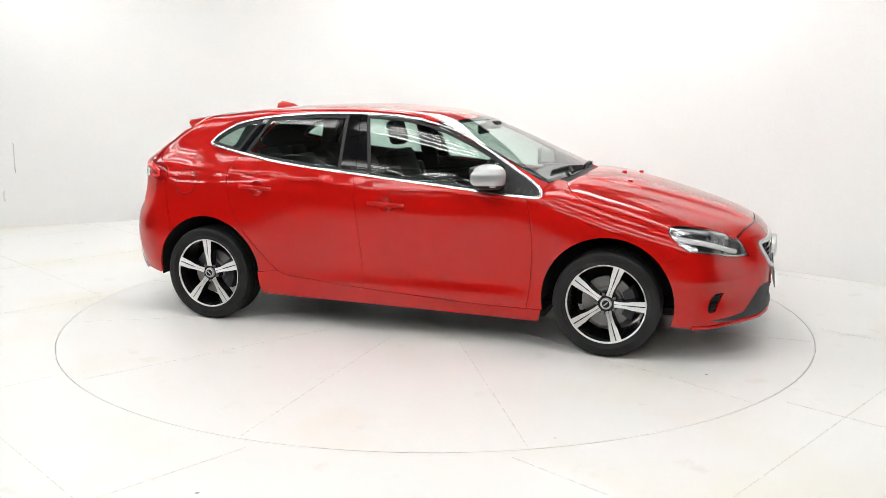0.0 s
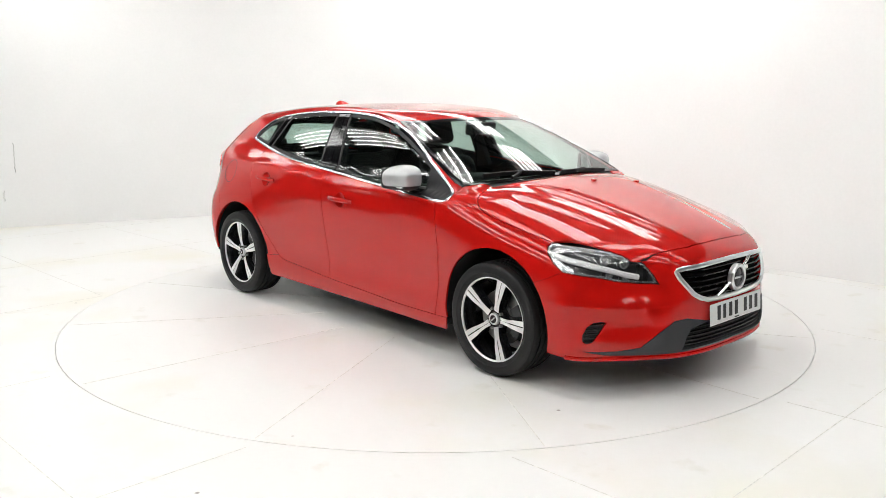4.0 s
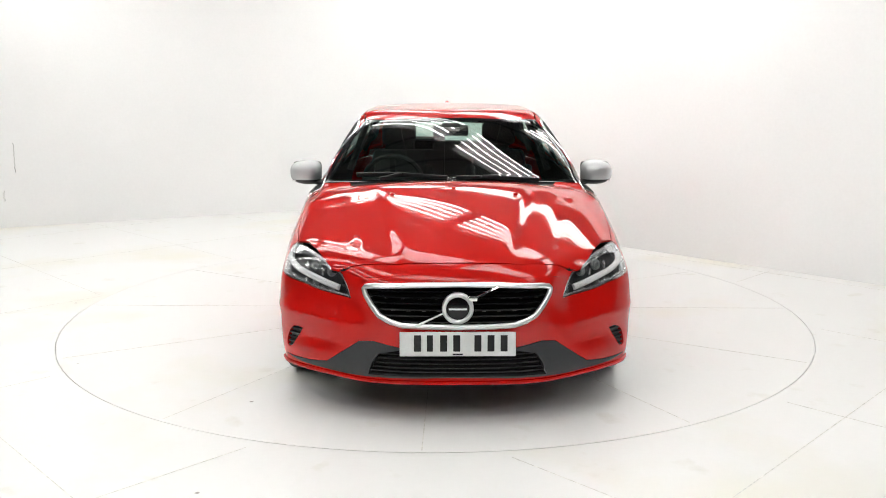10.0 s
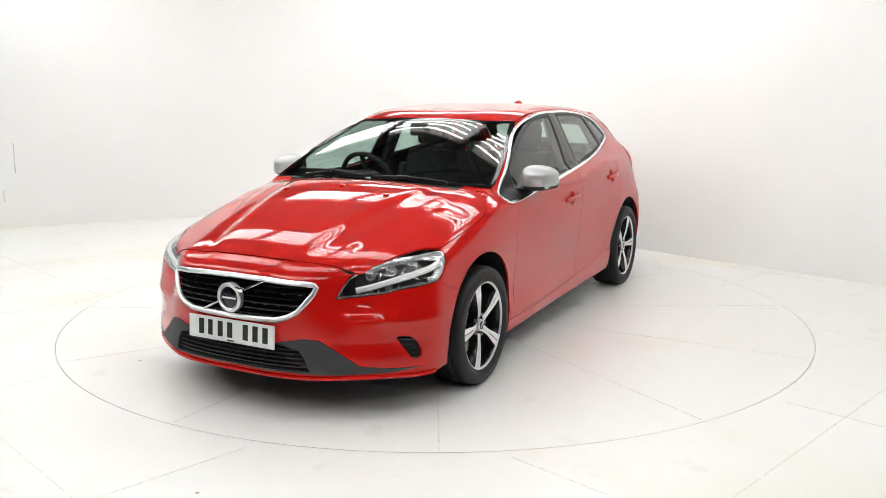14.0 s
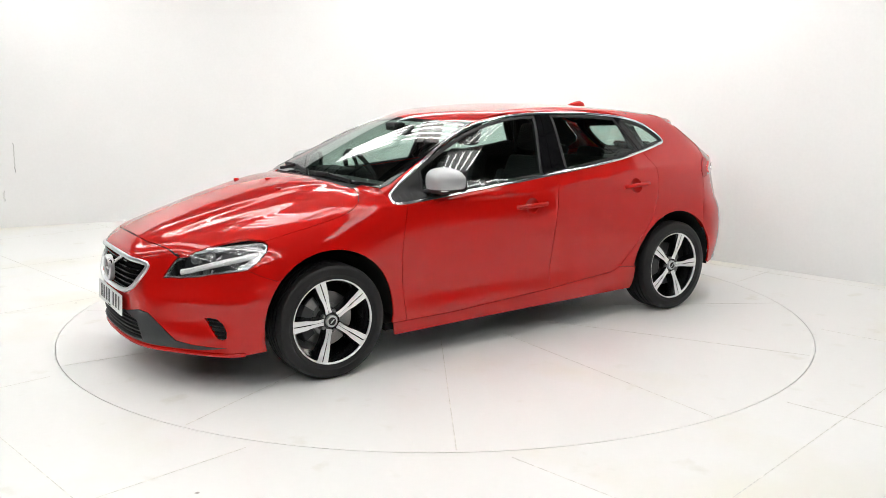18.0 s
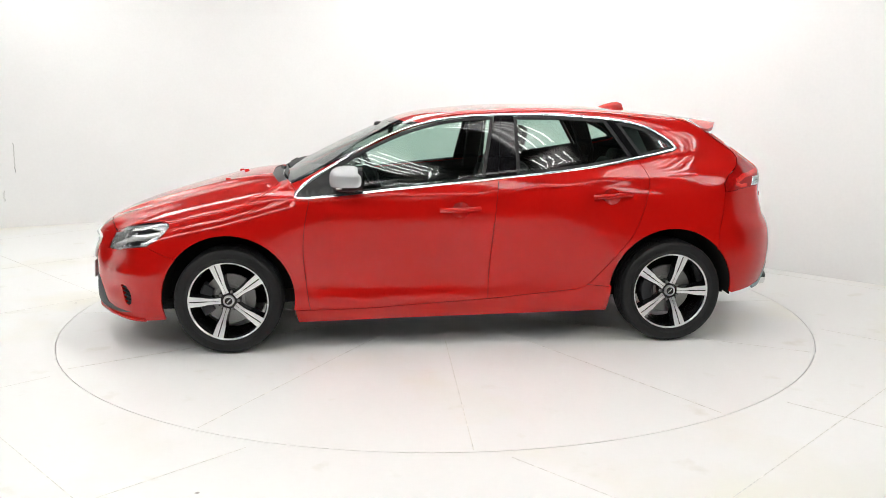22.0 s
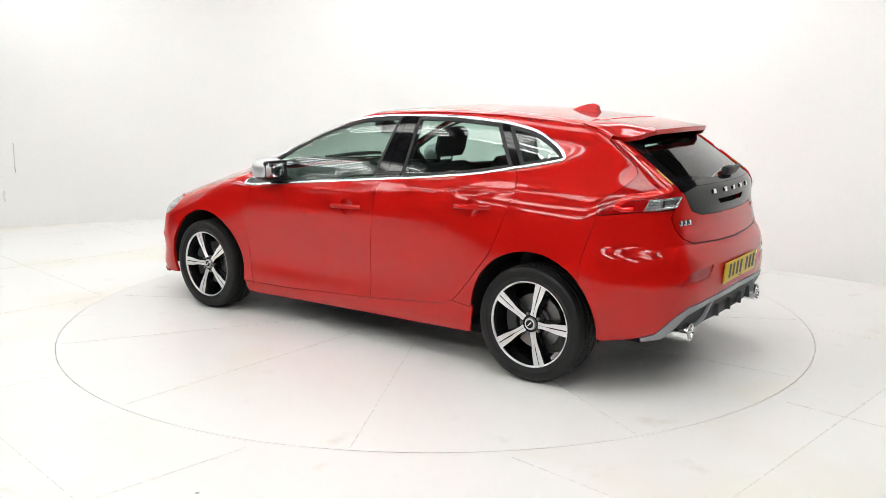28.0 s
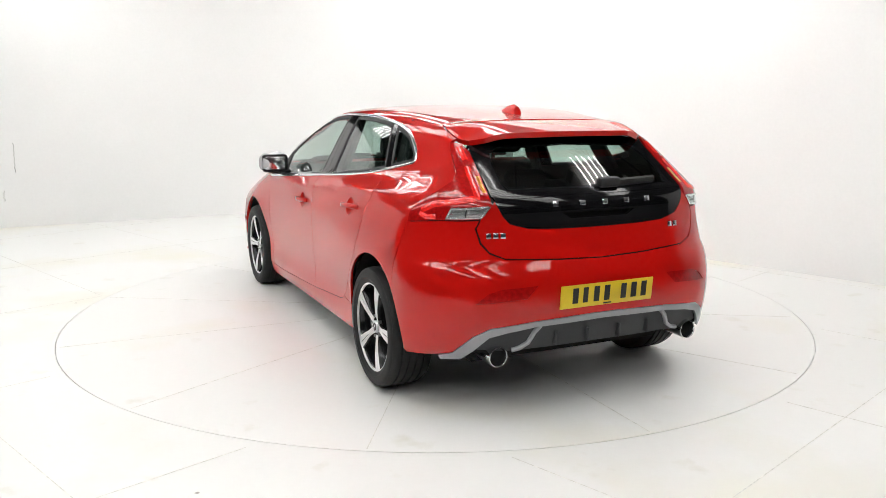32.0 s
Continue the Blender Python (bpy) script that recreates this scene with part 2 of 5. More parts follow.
    # roof of the hall: shallow vault with ribs
    bm = bmesh.new()
    rows = []
    for i in range(33):
        a = -1 + 2 * i / 32
        x, z = a * 16, 7.0 - 2.2 * a * a
        rows.append([bm.verts.new((x, y, z)) for y in (-16, 16)])
    for r, q in zip(rows, rows[1:]):
        bm.faces.new((r[0], q[0], q[1], r[1]))
    for k in range(24):
        y = -15.4 + k * 1.3
        prev = None
        for i in range(33):
            a = -1 + 2 * i / 32
            x, z = a * 16, 6.98 - 2.2 * a * a
            cur = [bm.verts.new((x, y + dy, z + dz)) for dy, dz in ((-0.03, 0), (-0.03, -0.10), (0.03, -0.10), (0.03, 0))]
            if prev:
                for q in range(3):
                    bm.faces.new((prev[q], cur[q], cur[q + 1], prev[q + 1])).material_index = 1
            prev = cur
    for k in range(15):
        a = -0.875 + 0.125 * k
        x, z = a * 16, 6.97 - 2.2 * a * a
        loop = [[bm.verts.new((x + dx, y, z + dz)) for dx, dz in ((-0.015, 0), (-0.015, -0.04), (0.015, -0.04), (0.015, 0))] for y in (-15.9, 15.9)]
        for q in range(3):
            bm.faces.new((loop[0][q], loop[0][q + 1], loop[1][q + 1], loop[1][q])).material_index = 1
    roof = tagged(obj("ceiling", bm, ROOF_SHEET), "grey sheet roof of the hall with dark ribs", "ceiling", kind="structure")
    roof.data.materials.append(STEEL_DARK)
    for name, x0, y0, x1, y1 in (("hall_wall_west", -16, -16, -16, 16), ("hall_wall_east", 16, -16, 16, 16),
                                 ("hall_wall_north", -16, 16, 16, 16), ("hall_wall_south", -16, -16, 16, -16)):
        b2 = box((x0 + x1) / 2, (y0 + y1) / 2, 3.4, abs(x1 - x0) + 0.2, abs(y1 - y0) + 0.2, 7.2)
        if name == "hall_wall_south":
            for i in range(14):
                add_box(b2, 0, y0 + 0.13, 0.5 + 0.32 * i, 31, 0.06, 0.05)
        tagged(obj(name, b2, WALL_SHEET), "dark sheet wall of the hall", "wall", kind="structure")


hall()


def tube_bank(x, y, z, turn, tilt=0.0, tubes=5, length=1.5, gap=0.11):
    """A hanging bank of fluorescent tubes on a white tray."""
    top = new("tube_lamp_bank")
    tagged(top, "bank of white fluorescent tubes on white battens", "ceiling lamp", group="lamp banks round the studio")
    top.matrix_basis = pose(x, y, z, tilt, 0, turn)
    part("tray", box(0, 0, 0.075, length + 0.06, gap * tubes + 0.04, 0.012, 0.004), LAMP_WHITE, top)
    for sx in (-1, 1):
        part("cross_bar", box(sx * length * 0.36, 0, 0.06, 0.04, gap * tubes + 0.02, 0.02, 0.005), LAMP_WHITE, top)
        part("hanger", box(sx * length * 0.36, 0, 1.3, 0.006, 0.006, 2.5), LAMP_WHITE, top)
    for i in range(tubes):
        bm = bmesh.new()
        m = Matrix.Translation((0, (i - (tubes - 1) / 2) * gap, 0)) @ Matrix.Rotation(math.pi / 2, 4, "Y")
        bmesh.ops.create_cone(bm, cap_ends=True, segments=10, radius1=0.012, radius2=0.012, depth=length, matrix=m)
        part("tube", bm, TUBE, top)
        part("batten", box(0, (i - (tubes - 1) / 2) * gap, 0.034, length, 0.03, 0.022, 0.004), LAMP_WHITE, top)
    return top


# rows of banks, all parallel to the long studio wall
# row v -5.6 and column u 5.55 are unseen banks added as fill light
for v in (-5.6, -3.9, -2.3, -0.75, 0.95, 2.4):
    for u in (-4.95, -3.2, -1.45, 0.3, 2.05, 3.8, 5.55):
        x, y = (u + v) / math.sqrt(2), (v - u) / math.sqrt(2)
        if (v > 2 and u > 1) or (v > 1 and u > 4.5):
            continue
        if -0.415 * x + 0.91 * y < 4.4 and x > -6.8 and y > -6.8 and x < 4.5:
            tube_bank(x, y, 3.25, -45)


# ---- the turntable ----
def turntable():
    top = new("turntable")
    tagged(top, "white painted round turntable flush with the floor", "turntable")
    bm = bmesh.new()
    bmesh.ops.create_cone(bm, cap_ends=True, segments=128, radius1=2.482, radius2=2.482, depth=0.04, matrix=Matrix.Translation((0, 0, -0.02)))
    part("deck", bm, WHITE_FLOOR, top, smooth=False)
    for k in range(12):
        m = Matrix.Rotation(radians(-1.5 + 30 * k), 4, "Z")
        part("seam", box(1.63, 0, 0.0004, 1.66, 0.005, 0.0012, m=m), SEAM, top, smooth=False)
    return top


turntable_top = turntable()


# ---- the shape of the car: smooth surfaces made of splines ----
class Spline:
    """Natural cubic spline; basis(t) gives the weights of the knots."""

    def __init__(self, knots, values=None):
        k = np.array(knots, float)
        n = len(k)
        h = np.diff(k)
        A, B = np.zeros((n, n)), np.zeros((n, n))
        A[0, 0] = A[-1, -1] = 1
        for i in range(1, n - 1):
            A[i, i - 1], A[i, i], A[i, i + 1] = h[i - 1], 2 * (h[i - 1] + h[i]), h[i]
            B[i, i - 1], B[i, i], B[i, i + 1] = 6 / h[i - 1], -6 / h[i - 1] - 6 / h[i], 6 / h[i]
        self.k, self.h, self.M, self.n = k, h, np.linalg.solve(A, B), n
        self.v = None if values is None else np.array(values, float)
        if values is not None:
            self.grid = np.linspace(k[0], k[-1], 4000)
            self.table = self.basis(self.grid) @ self.v

    def basis(self, t):
        t = np.clip(np.asarray(t, float), self.k[0], self.k[-1])
        i = np.clip(np.searchsorted(self.k, t) - 1, 0, self.n - 2)
        h, a, b = self.h[i], self.k[i + 1] - t, t - self.k[i]
        E = np.eye(self.n)
        return (E[i] * (a / h)[:, None] + E[i + 1] * (b / h)[:, None]
                + self.M[i] * ((a ** 3 / h - a * h) / 6)[:, None] + self.M[i + 1] * ((b ** 3 / h - b * h) / 6)[:, None])

    def __call__(self, t):
        return np.interp(t, self.grid, self.table)


class Sheet:
    """A surface over two spline axes, looked up in a fine table."""

    def __init__(self, along, up, values):
        self.a = np.linspace(along.k[0], along.k[-1], 1500)
        self.b = np.linspace(up.k[0], up.k[-1], 500)
        self.t = along.basis(self.a) @ values @ up.basis(self.b).T

    def __call__(self, x, z):
        u = np.clip((x - self.a[0]) / (self.a[1] - self.a[0]), 0, 1498.999)
        v = np.clip((z - self.b[0]) / (self.b[1] - self.b[0]), 0, 498.999)
        i, j = u.astype(int), v.astype(int)
        u, v = u - i, v - j
        t = self.t
        return (t[i, j] * (1 - u) + t[i + 1, j] * u) * (1 - v) + (t[i, j + 1] * (1 - u) + t[i + 1, j + 1] * u) * v


def smax(a, b, k):
    h = np.maximum(k - np.abs(a - b), 0) / k
    return np.maximum(a, b) + h ** 3 * k / 6


def ease(t):
    t = np.clip(t, 0, 1)
    return t * t * (3 - 2 * t)


def smin(a, b, k):
    return -smax(-a, -b, k)


# lower body: half width over length and height
BODY_X = Spline([-2.2, -1.95, -1.65, -1.32, -0.9, -0.3, 0.4, 0.9, 1.32, 1.7, 2.0, 2.3])
BODY_Z = Spline([0.15, 0.21, 0.29, 0.38, 0.52, 0.68, 0.80, 0.90, 1.00, 1.15, 1.30])
BODY_W = np.array([
    [0.76, 0.80, 0.830, 0.845, 0.850, 0.835, 0.805, 0.770, 0.720, 0.600, 0.50],
    [0.80, 0.83, 0.855, 0.868, 0.872, 0.860, 0.835, 0.805, 0.755, 0.615, 0.50],
    [0.84, 0.86, 0.875, 0.885, 0.890, 0.880, 0.860, 0.832, 0.780, 0.632, 0.50],
    [0.84, 0.86, 0.880, 0.893, 0.900, 0.895, 0.876, 0.852, 0.800, 0.640, 0.50],
    [0.835, 0.856, 0.868, 0.868, 0.882, 0.886, 0.880, 0.866, 0.820, 0.655, 0.51],
    [0.832, 0.850, 0.860, 0.853, 0.864, 0.876, 0.880, 0.868, 0.825, 0.665, 0.52],
    [0.832, 0.850, 0.860, 0.851, 0.862, 0.875, 0.878, 0.862, 0.815, 0.660, 0.52],
    [0.838, 0.855, 0.865, 0.861, 0.870, 0.879, 0.876, 0.852, 0.790, 0.700, 0.60],
    [0.83, 0.855, 0.875, 0.889, 0.900, 0.894, 0.868, 0.822, 0.750, 0.660, 0.57],
    [0.84, 0.857, 0.872, 0.880, 0.882, 0.862, 0.822, 0.765, 0.690, 0.60, 0.52],
    [0.82, 0.84, 0.850, 0.855, 0.855, 0.830, 0.780, 0.710, 0.640, 0.55, 0.48],
    [0.78, 0.80, 0.810, 0.815, 0.815, 0.790, 0.730, 0.660, 0.590, 0.50, 0.44]])
HOOD = Spline([-2.3, -1.9, -1.6, -1.4, -1.14, -0.91, -0.24, 0.26, 0.65, 0.90, 1.10, 1.30, 1.60, 1.85, 2.05, 2.18, 2.34],
              [1.55, 1.50, 1.42, 1.29, 1.145, 1.08, 1.015, 0.97, 0.955, 0.985, 1.012, 0.992, 0.921, 0.848, 0.774, 0.710, 0.632])
NOSE_X = Spline([0.10, 0.18, 0.23, 0.28, 0.36, 0.45, 0.55, 0.64, 0.71, 0.80, 1.0], [2.13, 2.20, 2.232, 2.240, 2.236, 2.234, 2.232, 2.222, 2.208, 2.17, 2.05])
NOSE_BOW = Spline([0.0, 0.2, 0.35, 0.45, 0.55, 0.65, 0.75, 0.85, 0.95, 1.1], [0, 0.008, 0.034, 0.072, 0.128, 0.192, 0.27, 0.37, 0.51, 0.80])
TAIL_X = Spline([0.15, 0.24, 0.32, 0.42, 0.52, 0.60, 0.66, 0.70, 0.75, 0.82, 0.87, 0.95, 1.02, 1.08, 1.2, 1.35],
                [-1.97, -2.03, -2.075, -2.105, -2.118, -2.116, -2.108, -2.1005, -2.090, -2.072, -2.061, -2.056, -2.034, -1.945, -1.745, -1.49])
TAIL_BOW = Spline([0.0, 0.25, 0.4, 0.55, 0.65, 0.75, 0.83, 0.9, 1.1], [0, 0.006, 0.020, 0.052, 0.105, 0.215, 0.36, 0.54, 1.1])
TAIL_GAIN = Spline([0.2, 0.5, 0.7, 0.92, 1.2], [0.76, 0.72, 0.78, 1.0, 1.0])
# cabin
CAB_X = Spline([-2.1, -1.7, -1.35, -1.0, -0.4, 0.3, 0.7, 1.0, 1.2])
CAB_Z = Spline([0.85, 0.95, 1.05, 1.15, 1.25, 1.35, 1.45])
CAB_W = np.array([
    [0.675, 0.650, 0.612, 0.567, 0.517, 0.467, 0.412],
    [0.735, 0.710, 0.674, 0.627, 0.576, 0.521, 0.461],
    [0.790, 0.764, 0.726, 0.677, 0.624, 0.567, 0.505],
    [0.820, 0.792, 0.754, 0.706, 0.655, 0.600, 0.540],
    [0.835, 0.806, 0.769, 0.724, 0.675, 0.622, 0.565],
    [0.828, 0.800, 0.763, 0.718, 0.668, 0.615, 0.558],
    [0.812, 0.784, 0.746, 0.700, 0.648, 0.594, 0.535],
    [0.785, 0.756, 0.717, 0.670, 0.618, 0.564, 0.505],
    [0.765, 0.735, 0.696, 0.650, 0.598, 0.545, 0.485]])
ROOF = Spline([-2.1, -1.83, -1.55, -1.27, -1.04, -0.85, -0.6, -0.35, -0.08, 0.12, 0.32, 0.5, 0.9],
              [1.262, 1.309, 1.352, 1.386, 1.409, 1.421, 1.429, 1.429, 1.413, 1.393, 1.360, 1.33, 1.22])
SCREEN_X = Spline([0.85, 1.0, 1.1, 1.2, 1.28, 1.36, 1.42], [1.277, 1.042, 0.860, 0.655, 0.480, 0.295, 0.15])
NOSE_TUCK = Spline([0.0, 0.2, 0.36, 0.44, 0.52, 0.60, 0.70, 0.80, 0.90, 1.1], [0, 0, 0.002, 0.025, 0.060, 0.062, 0.045, 0.025, 0.01, 0.0])
NOSE_GAIN = Spline([0.1, 0.34, 0.46, 0.56, 0.7, 1.0], [0, 0, 0.35, 1.0, 1.0, 1.0])
SHOULDER_Z = Spline([-1.8, -1.2, -0.9, -0.25, 0.5, 1.1, 1.5], [1.0, 1.005, 0.99, 0.938, 0.908, 0.893, 0.87])


BODY_SIDE = Sheet(BODY_X, BODY_Z, BODY_W)
CABIN_SIDE = Sheet(CAB_X, CAB_Z, CAB_W)


def lower_body(x, y, z):
    ay = np.abs(y)
    w = BODY_SIDE(x, z)
    # bonnet: crowned, with a raised middle between two ridges
    ridge = 0.425 - 0.205 * (x - 1.25)
    fender_ridge = 0.62 - 0.19 * (x - 1.1)
    lift = ease((x - 1.0) / 0.35) * ease((2.22 - x) / 0.35)
    ahead = ease((x - 0.62) / 0.55)
    crown = 0.075 + 0.07 * ease((x - 0.9) / 1.5)
    top = z - (HOOD(x) - ahead * (crown * y * y + 0.10 * y ** 4) + lift * (0.0075 * (np.tanh((ridge - ay) / 0.026) - 1) + 0.004 * (np.tanh((fender_ridge - ay) / 0.034) - 1)))
    crease = 0.0115 / (1 + ((z - SHOULDER_Z(x)) / 0.017) ** 2) * np.clip((1.4 - x) / 0.3, 0, 1) * np.clip((x + 1.60) / 0.5, 0, 1)
    side = ay - w - crease
    # folded corner of the front bumper
    fold = 0.013 / (1 + ((z - 0.475) / 0.026) ** 2) * np.clip((ay - 0.40) / 0.25, 0, 1) * np.clip((x - 1.62) / 0.2, 0, 1)
    hollow = 0.015 / (1 + ((z - 0.37) / 0.06) ** 2) * np.clip((ay - 0.45) / 0.2, 0, 1) * np.clip((x - 1.70) / 0.15, 0, 1)
    side = side - fold * 0.6
    nose = hollow - fold + x - (NOSE_X(z) - NOSE_BOW(ay) - NOSE_TUCK(ay) * NOSE_GAIN(z))
    ledge = 0.022 * np.clip((z - 0.66) / 0.09, 0, 1) ** 2
    tail = (TAIL_X(z) + ledge + TAIL_BOW(ay) * TAIL_GAIN(z)) - x
    f = smax(side, nose, 0.11)
    f = smax(f, tail, 0.11)
    f = smax(f, top, np.interp(x, [-2.2, -1.6, -1.2, -0.9, 0.30, 1.40, 2.3], [0.10, 0.10, 0.08, 0.04, 0.04, 0.14, 0.14]))
    return smax(f, 0.148 - z, 0.03)


def cabin(x, y, z):
    ay = np.abs(y)
    w = CABIN_SIDE(x, z)
    side = ay - w
    top = (z - (ROOF(x) - 0.06 * y * y - 0.05 * y ** 4))
    screen = x - (SCREEN_X(z) - (np.clip(0.205 + 0.82 * (z - 1.0), 0.15, 0.6) + 6 * np.clip(z - 1.2, 0, 0.2) ** 2) * y * y)
    bow = 0.295 * y * y
    slope = (-1.957 + 1.347 * (z - 1.10) + 0.58 * (z - 1.10) ** 2 + bow) - x
    hatch = smax(slope, (-2.04 + bow) - x, 0.03)
    f = smax(side, top, 0.12)
    f = smax(f, screen * 0.6, 0.05)
    return smax(f, hatch * 0.75, 0.05)


def whole(x, y, z):
    return smin(lower_body(x, y, z), cabin(x, y, z), np.interp(x, [-1.5, -1.1], [0.11, 0.035]))


def normals(fn, P, e=0.004):
    x, y, z = P.T
    g = np.stack([fn(x + e, y, z) - fn(x - e, y, z), fn(x, y + e, z) - fn(x, y - e, z), fn(x, y, z + e) - fn(x, y, z - e)], 1)
    return g / np.maximum(np.linalg.norm(g, axis=1), 1e-9)[:, None]


def meet(fn, start, step, steps):
    """First crossing of the surface along start + k * step."""
    n = len(start)
    best = np.full(n, -1)
    prev_min, arg = np.full(n, 1e9), np.zeros(n)
    for k in range(steps + 1):
        P = start + step * k
        v = fn(*P.T)
        hit = (v <= 0) & (best < 0)
        best[hit] = k
        low = (v < prev_min) & (best < 0)
        prev_min[low], arg[low] = v[low], k
        if (best >= 0).all():
            break
    ok = best > 0
    lo = np.where(ok, best - 1, arg).astype(float)
    hi = np.where(ok, best, arg).astype(float)
    for _ in range(18):
        mid = (lo + hi) / 2
        v = fn(*(start + step * mid[:, None]).T)
        inside = v <= 0
        hi = np.where(ok & inside, mid, hi)
        lo = np.where(ok & ~inside, mid, lo)
    return start + step * ((lo + hi) / 2)[:, None]


class View:
    """A way to throw flat outlines on the surface: 'side' (x, z), 'top' (x, y), 'nose' and 'tail' (angle, z)."""

    def __init__(self, kind, fn=whole, axis=0.0):
        self.kind, self.fn, self.axis = kind, fn, axis

    def cast(self, q):
        q = np.asarray(q, float)
        a, b = q[:, 0], q[:, 1]
        o = np.ones_like(a)
        if self.kind == "side":
            return meet(self.fn, np.stack([a, 1.1 * o, b], 1), np.array([0, -0.02, 0]), 54)
        if self.kind == "top":
            return meet(self.fn, np.stack([a, b, 1.6 * o], 1), np.array([0, 0, -0.02]), 60)
        s = 1 if self.kind == "nose" else -1
        way = np.stack([s * np.cos(a), np.sin(a), 0 * o], 1)
        start = np.stack([self.axis * o, 0 * o, b], 1) + way * 1.3
        return meet(self.fn, start, -way * 0.02, 60)

    def flat(self, P):
        x, y, z = np.asarray(P, float).T
        if self.kind == "side":
            return np.stack([x, z], 1)
        if self.kind == "top":
            return np.stack([x, y], 1)
        s = 1 if self.kind == "nose" else -1
        return np.stack([np.arctan2(y, s * (x - self.axis)), z], 1)


SIDE, TOP = View("side"), View("top")
NOSE, TAIL = View("nose", axis=1.25), View("tail", axis=-1.25)


def on_front(y, z):
    return meet(whole, np.array([[2.6, y, z]]), np.array([-0.02, 0, 0]), 60)[0]


def on_rear(y, z):
    return meet(whole, np.array([[-2.6, y, z]]), np.array([0.02, 0, 0]), 60)[0]


def on_side(x, z):
    return meet(whole, np.array([[x, 1.1, z]]), np.array([0, -0.02, 0]), 54)[0]


def on_top(x, y):
    return meet(whole, np.array([[x, y, 1.6]]), np.array([0, 0, -0.02]), 60)[0]


def dense(poly, step, closed=True):
    out = []
    n = len(poly)
    for i in range(n if closed else n - 1):
        a, b = np.array(poly[i], float), np.array(poly[(i + 1) % n], float)
        k = max(1, int(np.ceil(np.linalg.norm(b - a) / step)))
        out += [a + (b - a) * j / k for j in range(k)]
    if not closed:
        out.append(np.array(poly[-1], float))
    return np.array(out)


def curve(points, per=6, closed=False):
    """Catmull-Rom curve through points."""
    p = [np.array(q, float) for q in points]
    n = len(p)
    out = []
    for i in range(n if closed else n - 1):
        p0 = p[(i - 1) % n] if closed or i > 0 else 2 * p[0] - p[1]
        p1, p2 = p[i], p[(i + 1) % n]
        p3 = p[(i + 2) % n] if closed or i + 2 < n else 2 * p[-1] - p[-2]
        for k in range(per):
            t = k / per
            out.append(0.5 * (2 * p1 + (p2 - p0) * t + (2 * p0 - 5 * p1 + 4 * p2 - p3) * t * t + (3 * p1 - p0 - 3 * p2 + p3) * t ** 3))
    if not closed:
        out.append(p[-1])
    return [tuple(q) for q in out]


def inset(poly, d):
    """Moves a closed outline inwards by d."""
    p = np.array(poly, float)
    keep = [i for i in range(len(p)) if np.linalg.norm(p[i] - p[i - 1]) > 1e-6]
    p = p[keep]
    e = np.roll(p, -1, 0) - p
    e /= np.linalg.norm(e, axis=1)[:, None]
    area = np.sum(p[:, 0] * np.roll(p[:, 1], -1) - np.roll(p[:, 0], -1) * p[:, 1])
    s = 1 if area > 0 else -1
    n = s * np.stack([-e[:, 1], e[:, 0]], 1)
    m = n + np.roll(n, 1, 0)
    m /= np.maximum(np.sum(m * n, 1), 0.35)[:, None]
    return p + m * d


SHEETS = {}


def sheet_mesh(name, V, NN, faces, mirror):
    if mirror:
        V, NN, faces = V * [1, -1, 1], NN * [1, -1, 1], [f[::-1] for f in faces]
    me = bpy.data.meshes.new(name)
    me.from_pydata(V.tolist(), [], faces)
    me.polygons.foreach_set("use_smooth", [True] * len(me.polygons))
    me.normals_split_custom_set_from_vertices(NN.tolist())
    return me


